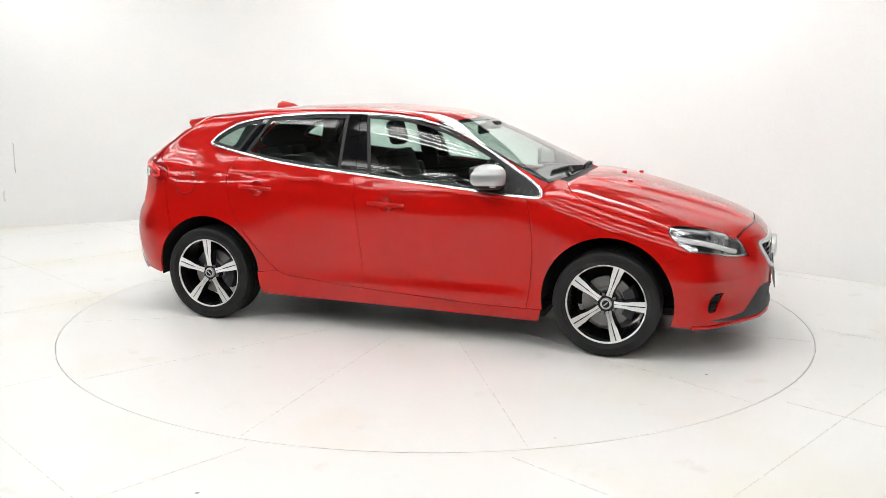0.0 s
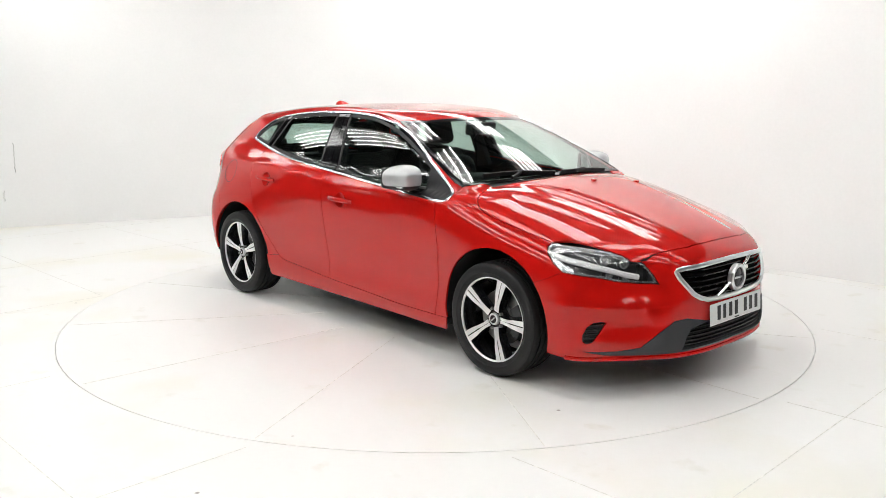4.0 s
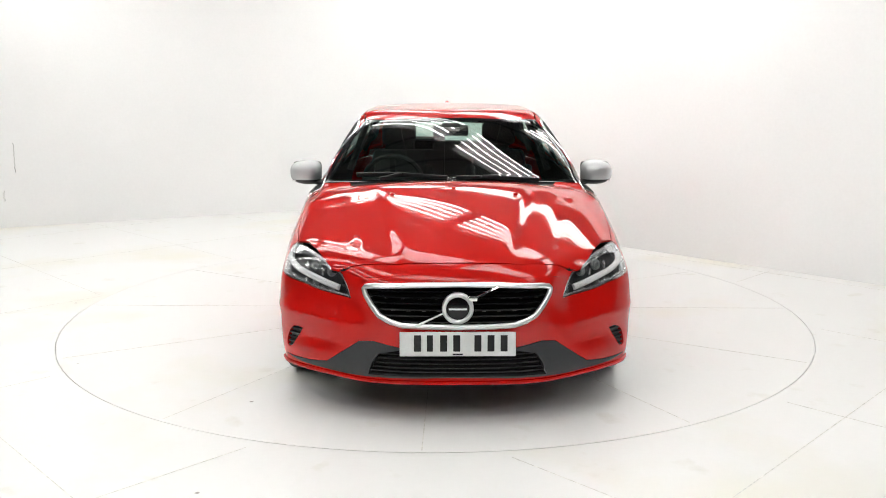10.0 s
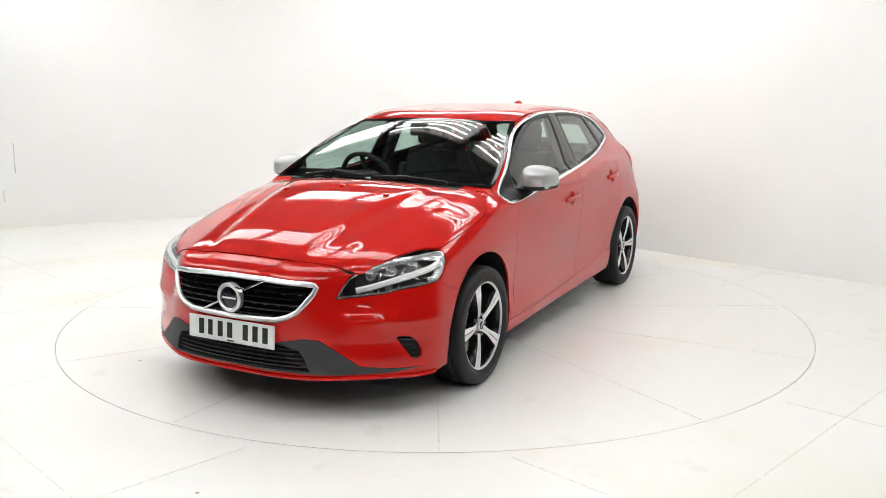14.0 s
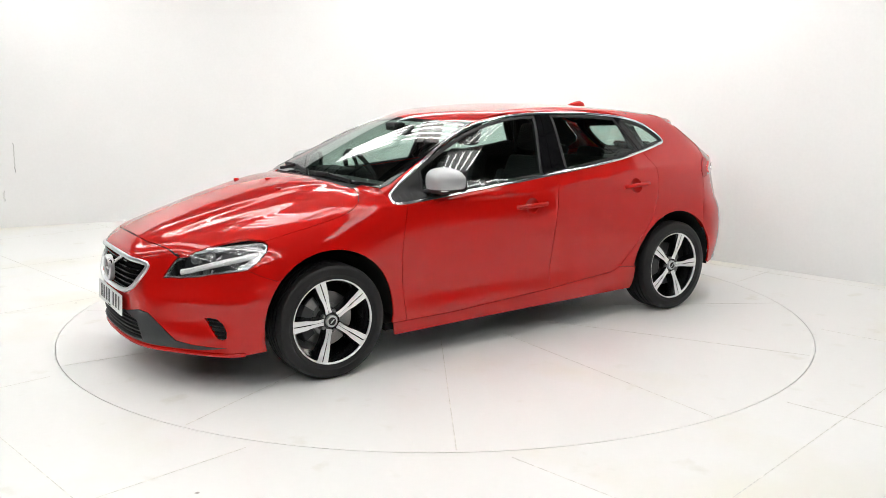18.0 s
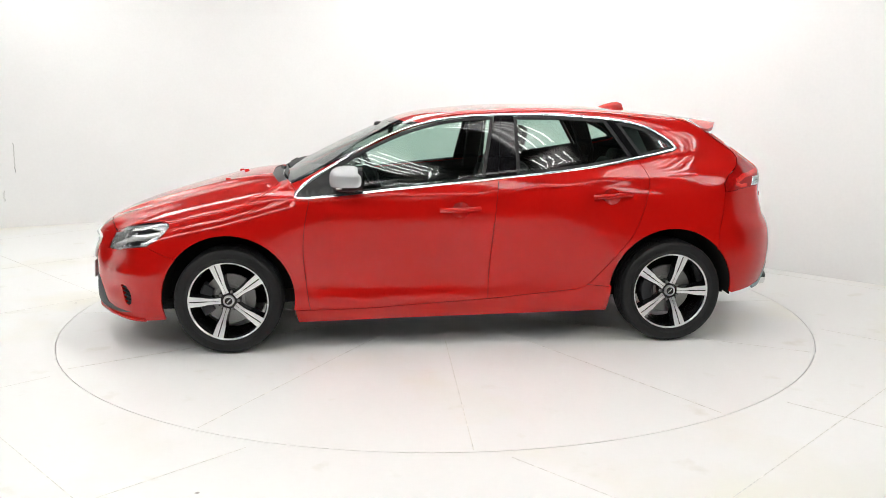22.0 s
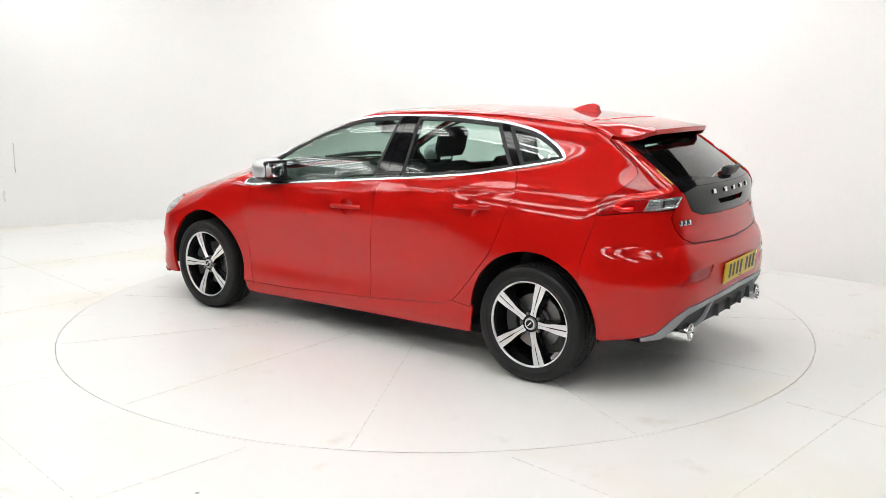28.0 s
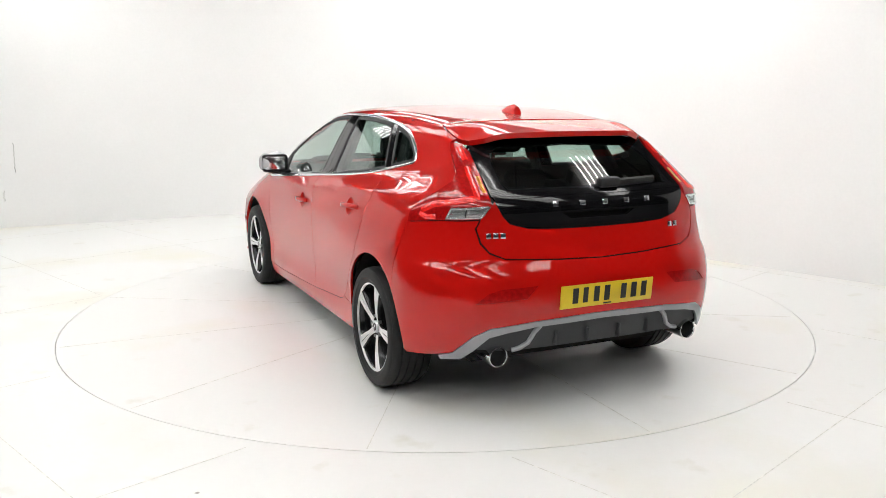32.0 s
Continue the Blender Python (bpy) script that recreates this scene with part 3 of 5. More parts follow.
def panel_mesh(name, view, outline, holes=(), step=0.03, lift=0.0, flange=0.012, gap=0.0016, mirror=False, shape=None):
    """A sheet on the car's surface inside a flat outline, with its edges turned in. lift: metres above the surface."""
    key = (id(view), repr([tuple(np.round(q, 5)) for q in outline]), len(holes), step, lift, flange, gap, shape is None)
    if key in SHEETS:
        return sheet_mesh(name, *SHEETS[key], mirror)
    bm = bmesh.new()
    loops = [inset(outline, gap)] + [inset(h, -gap) for h in holes]
    edges = []
    for lp in loops:
        vs = [bm.verts.new((q[0], q[1], 0)) for q in dense(lp, step)]
        edges += [bm.edges.new((vs[i], vs[(i + 1) % len(vs)])) for i in range(len(vs))]
    bmesh.ops.triangle_fill(bm, edges=edges, use_beauty=True, use_dissolve=False)
    lo = np.min(np.concatenate(loops), 0)
    hi = np.max(np.concatenate(loops), 0)
    for ax in (0, 1):
        for k in range(1, int((hi[ax] - lo[ax]) / step) + 1):
            co, no = [0, 0, 0], [0, 0, 0]
            co[ax], no[ax] = lo[ax] + k * step + 0.0003, 1
            bmesh.ops.bisect_plane(bm, geom=bm.verts[:] + bm.edges[:] + bm.faces[:], dist=1e-5, plane_co=co, plane_no=no)
    bmesh.ops.remove_doubles(bm, verts=bm.verts, dist=2e-5)
    bm.verts.index_update()
    Q = np.array([v.co[:2] for v in bm.verts])
    P = view.cast(Q)
    N = normals(view.fn, P)
    P = P + N * lift
    if shape is not None:
        P, N = shape(P, N)
    faces = [[v.index for v in f.verts] for f in bm.faces]
    rim = [(e.verts[0].index, e.verts[1].index, [v.index for v in e.link_faces[0].verts]) for e in bm.edges if len(e.link_faces) == 1]
    bm.free()
    # faces look along the surface normal
    fixed = []
    for f in faces:
        a, b, c = P[f[0]], P[f[1]], P[f[-1]]
        fixed.append(f if np.dot(np.cross(b - a, c - a), N[f[0]]) > 0 else f[::-1])
    verts, norms = list(P), list(N)
    if flange:
        for i, j, near in rim:
            k = len(verts)
            side = np.cross(P[j] - P[i], N[i])
            side /= max(np.linalg.norm(side), 1e-9)
            if np.dot(side, P[near].mean(0) - P[i]) > 0:
                side, i, j = -side, j, i
            verts += [P[i], P[j], P[j] - N[j] * flange, P[i] - N[i] * flange]
            norms += [side] * 4
            fixed.append([k, k + 3, k + 2, k + 1])
    SHEETS[key] = (np.array(verts), np.array(norms), fixed)
    return sheet_mesh(name, *SHEETS[key], mirror)


def panel(name, view, outline, mat, parent, label="", **kw):
    me = panel_mesh(name, view, outline, **kw)
    me.materials.append(mat)
    ob = new(name, me)
    ob.parent = parent
    if label:
        tagged(ob, label)
    return ob


def both(name, view, outline, mat, parent, label="", **kw):
    return [panel(name, view, outline, mat, parent, label, mirror=s, **kw) for s in (False, True)]


def strip(view, line, width, height, lift=0.0, closed=False, mirror=False, step=0.03):
    """A raised bead along a flat line on the surface."""
    q = dense(line, step, closed)
    P = view.cast(q)
    N = normals(view.fn, P)
    s = np.array([1, -1, 1]) if mirror else np.ones(3)
    P, N = (P + N * lift) * s, N * s
    sec = [(-width / 2, -0.004), (-width / 2, height * 0.5), (-width / 4, height), (width / 4, height), (width / 2, height * 0.5), (width / 2, -0.004)]
    return sweep(list(zip(P, N)), sec, closed)


# ---- outlines of the car, in metres from the middle of the wheelbase ----
AXLE, WHEEL_Z, ARCH_R = 1.3235, 0.312, 0.380


def arch(cx, a0, a1, r=ARCH_R, n=22):
    return [(cx + r * math.cos(radians(a0 + (a1 - a0) * i / n)), 0.318 + r * math.sin(radians(a0 + (a1 - a0) * i / n))) for i in range(n + 1)]


DOOR_FRONT = curve([(0.854, 0.243), (0.866, 0.323), (0.885, 0.529), (0.884, 0.665), (0.868, 0.783), (0.850, 0.867), (0.842, 0.906)], 4)
SILL_TOP = curve([(0.854, 0.243), (0.532, 0.247), (0.261, 0.262), (-0.2, 0.288), (-0.416, 0.307), (-0.70, 0.331), (-0.760, 0.339)], 4)
DOOR_REAR = curve([(-0.760, 0.339), (-0.81, 0.362), (-0.885, 0.437), (-0.982, 0.547), (-1.077, 0.672), (-1.138, 0.817), (-1.176, 0.95), (-1.176, 1.02), (-1.150, 1.076), (-1.128, 1.108)], 4)
B_CUT = curve([(-0.2, 0.288), (-0.205, 0.461), (-0.221, 0.632), (-0.236, 0.767), (-0.252, 0.917), (-0.264, 1.005)], 3)
BELT = curve([(0.842, 0.906), (0.527, 0.933), (0.258, 0.958), (-0.264, 1.005), (-0.579, 1.032), (-0.912, 1.070), (-1.128, 1.108)], 4)
BELT_B = 12
DLO_TOP = curve([(-1.392, 1.168), (-1.363, 1.205), (-1.293, 1.252), (-1.189, 1.301), (-1.003, 1.340), (-0.75, 1.363), (-0.581, 1.371), (-0.279, 1.371),
                 (-0.077, 1.362), (0.091, 1.339), (0.26, 1.295), (0.429, 1.229), (0.6, 1.145), (0.738, 1.064), (0.842, 0.999), (0.912, 0.942)], 4)
DLO = BELT[:-1] + [(-1.128, 1.108), (-1.25, 1.130), (-1.345, 1.150), (-1.378, 1.157)] + DLO_TOP + [(0.924, 0.922), (0.918, 0.908), (0.89, 0.906)]
SCREEN_EDGE = [(0.955, 0.975), (0.90, 0.998), (0.80, 1.052), (0.68, 1.113), (0.61, 1.147), (0.54, 1.180), (0.46, 1.216), (0.375, 1.254), (0.28, 1.293), (0.19, 1.327)]
BONNET_EDGE = curve([(1.655, 0.765), (1.5, 0.800), (1.36, 0.832), (1.22, 0.868), (1.12, 0.915), (1.03, 0.978)], 4)
ROOF_HALF = Spline([-1.62, -1.3, -0.9, -0.3, 0.1, 0.26], [0.500, 0.535, 0.560, 0.575, 0.570, 0.560])
roof_x = [0.19, 0.1, -0.1, -0.3, -0.5, -0.7, -0.9, -1.1, -1.3, -1.42]
ROOF_RAIL = [tuple(SIDE.flat([on_top(x, float(ROOF_HALF(np.array([x]))[0]))])[0]) for x in roof_x]
LAMP_FRONT_EDGE = [(-1.600, 1.268), (-1.66, 1.222), (-1.72, 1.180), (-1.775, 1.138), (-1.795, 1.105), (-1.765, 1.055), (-1.695, 1.006), (-1.657, 0.958), (-1.662, 0.908)]
BUMPER_CUT_R = [(-1.662, 0.908), (-1.640, 0.80), (-1.612, 0.69), (-1.606, 0.572)]


def F(pts):
    return [tuple(NOSE.flat([on_front(y, z)])[0]) for y, z in pts]


def FS(pts):
    return [tuple(NOSE.flat([on_side(x, z)])[0]) for x, z in pts]


def R(pts):
    return [tuple(TAIL.flat([on_rear(y, z)])[0]) for y, z in pts]


def RS(pts):
    return [tuple(TAIL.flat([on_side(x, z)])[0]) for x, z in pts]


def full(half):
    """Completes an outline given for the left half only."""
    return list(half) + [(a, -b) for a, b in half[::-1] if abs(b) > 1e-5]


def full_a(half):
    return list(half) + [(-a, z) for a, z in half[::-1] if abs(a) > 1e-4]


LAMP_IN = [(0.487, 0.570), (0.507, 0.626), (0.531, 0.671), (0.564, 0.700), (0.600, 0.722), (0.640, 0.738)]
LAMP_SIDE = [(1.655, 0.765), (1.645, 0.748), (1.665, 0.715), (1.715, 0.672), (1.775, 0.636)]
LAMP_LOW = [(0.74, 0.610), (0.676, 0.591), (0.572, 0.575)]
HEADLAMP = F(LAMP_IN) + FS([(1.78, 0.757), (1.71, 0.764)]) + FS(LAMP_SIDE) + F(LAMP_LOW)
GRILLE = [(0.0, 0.666), (0.2, 0.662), (0.38, 0.653), (0.415, 0.646), (0.428, 0.631), (0.418, 0.600), (0.393, 0.562), (0.354, 0.515), (0.31, 0.491), (0.252, 0.474), (0.15, 0.469), (0.0, 0.468)]
INSERT = [(0.0, 0.345), (0.253, 0.372), (0.382, 0.398), (0.449, 0.390), (0.549, 0.315), (0.61, 0.268), (0.70, 0.254), (0.79, 0.250), (0.826, 0.250), (0.79, 0.240), (0.733, 0.231), (0.60, 0.226), (0.523, 0.224), (0.385, 0.226), (0.0, 0.236)]
MOUTH = [(0.0, 0.34), (0.253, 0.362), (0.357, 0.340), (0.385, 0.302), (0.405, 0.240), (0.0, 0.246)]
VENT = [(0.735, 0.395), (0.757, 0.400), (0.785, 0.396), (0.808, 0.370), (0.824, 0.330), (0.826, 0.300), (0.815, 0.288), (0.796, 0.296), (0.765, 0.345)]

SPOILER_SIDE = [(-1.60, 0.530), (-1.54, 0.543), (-1.48, 0.541)]
BONNET_NOSE = [(2.112, 0.0), (2.110, 0.15), (2.100, 0.28), (2.070, 0.414), (2.025, 0.52), (1.985, 0.589), (1.925, 0.633), (1.80, 0.690), (1.72, 0.735)]

car = new("car")
tagged(car, "glossy red five-door hatchback parked on the turntable", "car")


def pushed(depth, centre=None, radius=None):
    """For panel(): sinks the sheet; as a bowl where a centre and radius are given."""
    def change(P, N):
        if centre is None:
            return P - N * depth, N
        d = np.clip(1 - (np.linalg.norm((P - centre) * [1, 0.3, 1], axis=1) / radius) ** 2, 0, 1)
        Q = P - N * (depth * d)[:, None]
        out = P - centre
        NN = N - out / radius * 0.9 * (d > 0)[:, None]
        return Q, NN / np.linalg.norm(NN, axis=1)[:, None]
    return change


def ring2(cx, cz, r, n=24, sx=1.0):
    return [(cx + sx * r * math.cos(2 * math.pi * i / n), cz + r * math.sin(2 * math.pi * i / n)) for i in range(n)]


def build_body():
    wing = ([(0.942, 0.243)] + arch(AXLE, 191, 40) + [(1.70, 0.598), (1.775, 0.636), (1.715, 0.672), (1.665, 0.715), (1.645, 0.748)] + BONNET_EDGE
            + [(0.965, 1.000), (0.930, 0.945), (0.924, 0.922), (0.918, 0.908), (0.842, 0.906)] + DOOR_FRONT[::-1][1:])
    both("front_wing", SIDE, wing, RED, car, step=0.028)
    sill = [(0.942, 0.243), (0.932, 0.19), (0.925, 0.166), (0.6, 0.172), (0.26, 0.178), (-0.08, 0.184), (-0.42, 0.189), (-0.93, 0.198), (-0.945, 0.26), (-0.958, 0.345),
            (-0.81, 0.362), (-0.760, 0.339)] + SILL_TOP[::-1][1:]
    both("sill", SIDE, sill, RED, car, step=0.03)
    fd = DOOR_FRONT + BELT[1:BELT_B + 1] + B_CUT[::-1][1:] + [q for q in SILL_TOP[::-1] if q[0] > -0.199][:-1]
    rd = B_CUT + BELT[BELT_B + 1:] + DOOR_REAR[::-1][1:] + [q for q in SILL_TOP[::-1] if q[0] < -0.201][1:]
    for s in (False, True):
        for name, outline, cx, cz, x0, x1, z0, z1 in (("front_door", fd, -0.034, 0.829, 0.088, -0.150, 0.826, 0.835), ("rear_door", rd, -0.941, 0.895, -0.830, -1.066, 0.892, 0.902)):
            cup = ring2(cx, cz, 0.047, sx=1.05)
            door = panel(name, SIDE, outline, RED, car, holes=[cup], mirror=s, step=0.03, gap=0.0016)
            c = on_side(cx, cz)
            panel("handle_cup", SIDE, cup, RED, door, mirror=s, step=0.01, gap=-0.001, flange=0, shape=pushed(0.020, c, 0.05))
            line = [(x0, z0), (x0 - 0.03, z0 + 0.001), ((x0 + x1) / 2, (z0 + z1) / 2), (x1 + 0.03, z1 - 0.001), (x1, z1)]
            P = SIDE.cast(np.array(line))
            N = normals(whole, P)
            lift = np.array([0.002, 0.016, 0.026, 0.020, 0.004])
            P = (P + N * lift[:, None])
            k = np.array([1, -1, 1]) if s else np.ones(3)
            fine = curve([tuple(p) for p in P], 5)
            sec = [(0.013 * math.cos(a), 0.008 * math.sin(a)) for a in [2 * math.pi * i / 10 for i in range(10)]]
            pts = [(np.array(p) * k, np.array([0, 1, 0.15]) * k) for p in fine]
            part("door_handle", sweep(pts, sec), RED, door)
    quarter = ([(-0.958, 0.345), (-0.81, 0.362)] + DOOR_REAR[5:] + [(-1.25, 1.130), (-1.345, 1.150), (-1.378, 1.157)] + DLO_TOP
               + [(0.924, 0.935), (0.965, 1.000)] + SCREEN_EDGE[1:] + ROOF_RAIL + [tuple(SIDE.flat([on_top(x, y)])[0]) for x, y in SPOILER_SIDE[::-1]] + LAMP_FRONT_EDGE + BUMPER_CUT_R[1:] + arch(-AXLE, 138, 6))
    both("quarter_panel", SIDE, quarter, RED, car, "red rear quarter with roof rail and windscreen pillar", step=0.020)
    both("pillar_lining", SIDE, quarter, CABIN, car, "dark cabin lining", step=0.05, lift=-0.016, gap=0.004, flange=0)
    for s in (True,):
        part("fuel_flap_joint", strip(SIDE, ring2(-1.495, 0.915, 0.082, 40), 0.005, 0.0006, closed=True, mirror=s, step=0.02), INNER_DARK, car)
    # bonnet
    edge = [tuple(TOP.flat([on_side(x, z)])[0]) for x, z in BONNET_EDGE]
    fr = BONNET_NOSE
    cowl = [(1.005, 0.70), (1.05, 0.55), (1.095, 0.35), (1.11, 0.0)]
    panel("bonnet", TOP, full(fr + edge + cowl), RED, car, "red bonnet with two raised ridges", step=0.019, gap=0.0010)
    for y in (0.33, 0.0, -0.33):
        p = on_top(1.375 if y else 1.30, y)
        part("washer_jet", box(p[0], p[1], p[2] + 0.004, 0.03, 0.022, 0.014, 0.005), RED, car)
    # roof
    rf = [(x, float(ROOF_HALF(np.array([x]))[0])) for x in roof_x]
    top = [(0.335, 0.0), (0.322, 0.2), (0.280, 0.4), (0.205, 0.55)] + rf + [(-1.46, 0.3), (-1.47, 0.0)]
    panel("roof_panel", TOP, full(top), RED, car, step=0.04)
    # front bumper with its openings
    lip = [(0.506 * i / 14, 0.690 - 0.022 * (i / 14) ** 3) for i in range(15)] + [(0.531, 0.671)]
    lip_top = [tuple(TOP.flat([on_front(y, z)])[0]) for y, z in lip]
    lamp_top = [tuple(TOP.flat([on_front(y, z)])[0]) for y, z in LAMP_IN[3:5]]
    panel("nose_panel", TOP, full(lip_top + lamp_top + [(x + 0.005 - 0.004 * (y > 0.55), y) for x, y in BONNET_NOSE[5::-1]]), RED, car, step=0.02, gap=0.0, flange=0.006)
    half = (F(lip[:-1]) + F(LAMP_IN[:3][::-1]) + F(LAMP_LOW[::-1]) + FS([(1.775, 0.636), (1.70, 0.598)]) + FS(arch(AXLE, 40, -17))
            + FS([(1.72, 0.205), (1.85, 0.200)]) + F([(0.74, 0.198), (0.414, 0.192), (0.2, 0.196), (0.0, 0.198)]))
    grille, insert = full_a(F(GRILLE)), full_a(F(INSERT))
    vents = [F(VENT), [(-a, z) for a, z in F(VENT)]]
    bumper = panel("front_bumper", NOSE, full_a(half), RED, car, holes=[grille, insert] + vents, step=0.026, flange=0.02, gap=0.0)
    for v in vents:
        well = panel("bumper_vent", NOSE, v, BLACK_PLASTIC, bumper, "black louvred air vent", step=0.02, lift=-0.018, gap=-0.004, flange=0)
        for k in range(5):
            z = 0.300 + 0.021 * k
            a0 = min(q[0] for q in v) if v[0][0] > 0 else max(q[0] for q in v)
            a1 = max(q[0] for q in v) if v[0][0] > 0 else min(q[0] for q in v)
            sh = (0.4 - z) * 0.25
            lo_a, hi_a = a0 + (a1 - a0) * (0.10 + sh * 4), a0 + (a1 - a0) * 0.92
            part("slat", strip(NOSE, [(lo_a, z), (hi_a, z - 0.006)], 0.010, 0.010, lift=-0.014), BLACK_PLASTIC, well)
    edge_line = FS([(1.80, 0.207)]) + F([(0.72, 0.212), (0.60, 0.212), (0.42, 0.208), (0.2, 0.210), (0.0, 0.212)])
    part("bumper_lip", strip(NOSE, edge_line + [(-a, z) for a, z in edge_line[::-1]][1:], 0.022, 0.012), RED, bumper)
    mouth = full_a(F(MOUTH))
    ins = panel("bumper_insert", NOSE, insert, GREY_PLASTIC, bumper, "dark grey textured plastic insert", holes=[mouth], step=0.025, lift=0.002, flange=0.032)
    low = panel("lower_grille", NOSE, mouth, INNER_DARK, bumper, "black lower air intake", step=0.04, lift=-0.028, gap=-0.035, flange=0)
    for k in range(5):
        z = 0.258 + 0.021 * k
        w = F([(0.40 - 0.012 * k, z)])[0][0]
        part("grille_bar", strip(NOSE, [(-w, z), (0, z), (w, z)], 0.009, 0.012, lift=-0.022, step=0.05), BLACK_PLASTIC, low)
    # main grille
    back = panel("front_grille", NOSE, grille, INNER_DARK, car, "black slatted grille with satin surround", step=0.04, lift=-0.035, gap=-0.01, flange=0)
    part("grille_surround", strip(NOSE, inset(grille, 0.005), 0.024, 0.012, closed=True, step=0.025), SATIN, back, "satin silver grille surround")
    for k in range(6):
        z = 0.492 + 0.028 * k
        w = F([(float(np.interp(z, [0.47, 0.491, 0.515, 0.562, 0.63, 0.66], [0.25, 0.31, 0.354, 0.393, 0.425, 0.40])), z)])[0][0] - 0.012
        part("grille_bar", strip(NOSE, [(-w, z), (0, z), (w, z)], 0.013, 0.014, lift=-0.022, step=0.05), GLOSS_BLACK, back)
        m = 22
        for i in range(m):
            a = -w + 2 * w * (i + 0.5) / m
            if k % 2 == 0 and i % 2 == 0:
                p = NOSE.cast(np.array([[a, z - 0.012]]))[0]
                part("grille_stud", box(p[0] - 0.016, p[1], p[2] + 0.006, 0.008, 0.018, 0.0025), BRAKE, back)
    c = on_front(0, 0.562)
    part("diagonal_bar", strip(NOSE, F([(-0.175, 0.487)]) + [(0.0, 0.568)] + F([(0.178, 0.649)]), 0.014, 0.010, lift=0.002, step=0.03), CHROME, back)
    bm = lathe([(0.052, 0.0), (0.052, 0.016), (0.056, 0.020), (0.066, 0.020), (0.071, 0.014), (0.071, -0.01), (0.052, -0.01), (0.052, 0.0)], 40)
    badge = part("badge_ring", bm, SATIN, back, "chrome ring badge")
    badge.matrix_basis = pose(c[0] + 0.004, 0, 0.562, 0, 0, -90)
    bm = lathe([(0.0, 0.012), (0.045, 0.012), (0.052, 0.008), (0.052, -0.01)], 32)
    part("badge_face", bm, GLOSS_BLACK, badge)
    part("badge_bar", box(0, 0.014, 0, 0.082, 0.004, 0.013, 0.002), CHROME, badge)
    part("badge_pointer", box(-0.062, 0.012, 0.045, 0.05, 0.014, 0.022, 0.004, Matrix.Identity(4)), CHROME, badge)
    # black strip under the bonnet's front gap, standing in for the gap's shade
    part("bonnet_gap_shade", strip(TOP, BONNET_NOSE[5::-1] + [(x, -y) for x, y in BONNET_NOSE[1:6]], 0.024, 0.004, lift=-0.013), INNER_DARK, car)
    # rear bumper
    half = (R([(0.0, 0.742), (0.24, 0.748), (0.50, 0.762), (0.57, 0.79), (0.605, 0.835), (0.62, 0.90), (0.600, 0.938)]) + RS([(-1.84, 0.930), (-1.662, 0.908)]) + RS(BUMPER_CUT_R[1:])
            + RS(arch(-AXLE, 138, 183)) + RS([(-1.72, 0.288)]) + R([(0.79, 0.307), (0.726, 0.332), (0.655, 0.418), (0.586, 0.456), (0.376, 0.476), (0.08, 0.487), (0.0, 0.487)]))
    refl = R([(0.650, 0.572), (0.60, 0.615), (0.54, 0.634), (0.365, 0.640), (0.42, 0.587)])
    refs = [refl, [(-a, z) for a, z in refl]]
    rb = panel("rear_bumper", TAIL, full_a(half), RED, car, holes=refs, step=0.020)
    panel("bumper_core", TAIL, full_a(half), RED, rb, holes=refs, step=0.05, lift=-0.008, gap=0.006, flange=0)
    for v in refs:
        panel("reflector", TAIL, v, RED_LENS_DARK, rb, "dark red bumper reflector", step=0.02, lift=-0.006, gap=-0.002, flange=0.004)
    st = R([(0.77, 0.312), (0.726, 0.332), (0.655, 0.418), (0.586, 0.456), (0.376, 0.476), (0.08, 0.487), (0.0, 0.487), (0.0, 0.458), (0.375, 0.449), (0.509, 0.432), (0.590, 0.412), (0.650, 0.345), (0.690, 0.302), (0.76, 0.292)])
    upper, lower = st[:7], st[7:]
    flip = lambda o: [(-a, z) for a, z in o[::-1]]
    panel("diffuser_trim", TAIL, upper + flip(upper)[1:] + flip(lower) + lower[1:], TRIM_SILVER, rb, "silver painted diffuser edge", step=0.025, lift=0.004, gap=0.001)
    df = R([(0.0, 0.458), (0.375, 0.449), (0.509, 0.432), (0.590, 0.412), (0.640, 0.350), (0.45, 0.330), (0.40, 0.335), (0.0, 0.340)])
    dif = panel("diffuser", TAIL, full_a(df), GREY_PLASTIC, rb, "dark grey plastic rear diffuser", step=0.03, lift=-0.012, gap=-0.003, flange=0.10)
    for y in (-0.26, -0.09, 0.09, 0.26):
        p = on_rear(y, 0.40)
        part("fin", box(p[0] + 0.052, y, 0.383, 0.12, 0.012, 0.066, 0.004, None), GREY_PLASTIC, dif)
    for s in (1, -1):
        ln = R([(0.345, 0.452), (0.375, 0.42), (0.40, 0.37), (0.44, 0.345), (0.475, 0.338)])
        part("diffuser_strut", strip(TAIL, [(s * a, z) for a, z in ln], 0.02, 0.012, lift=-0.008, step=0.03), TRIM_SILVER, dif)
        tip = part("exhaust_tip", exhaust(s), CHROME, car, "polished chrome exhaust tip")
        bm = lathe([(0.0, -0.035), (0.041, -0.035)], 24)
        bmesh.ops.transform(bm, matrix=pose(-2.062, s * 0.548, 0.318, 0, 0, 90), verts=bm.verts)
        part("exhaust_bore", bm, INNER_DARK, tip)
    # tailgate
    half = R([(0.0, 0.745), (0.24, 0.751), (0.50, 0.765), (0.566, 0.793), (0.600, 0.837), (0.615, 0.90), (0.595, 0.945), (0.55, 1.0), (0.530, 1.025), (0.50, 0.955), (0.47, 0.92), (0.38, 0.896), (0.24, 0.890), (0.0, 0.888)])
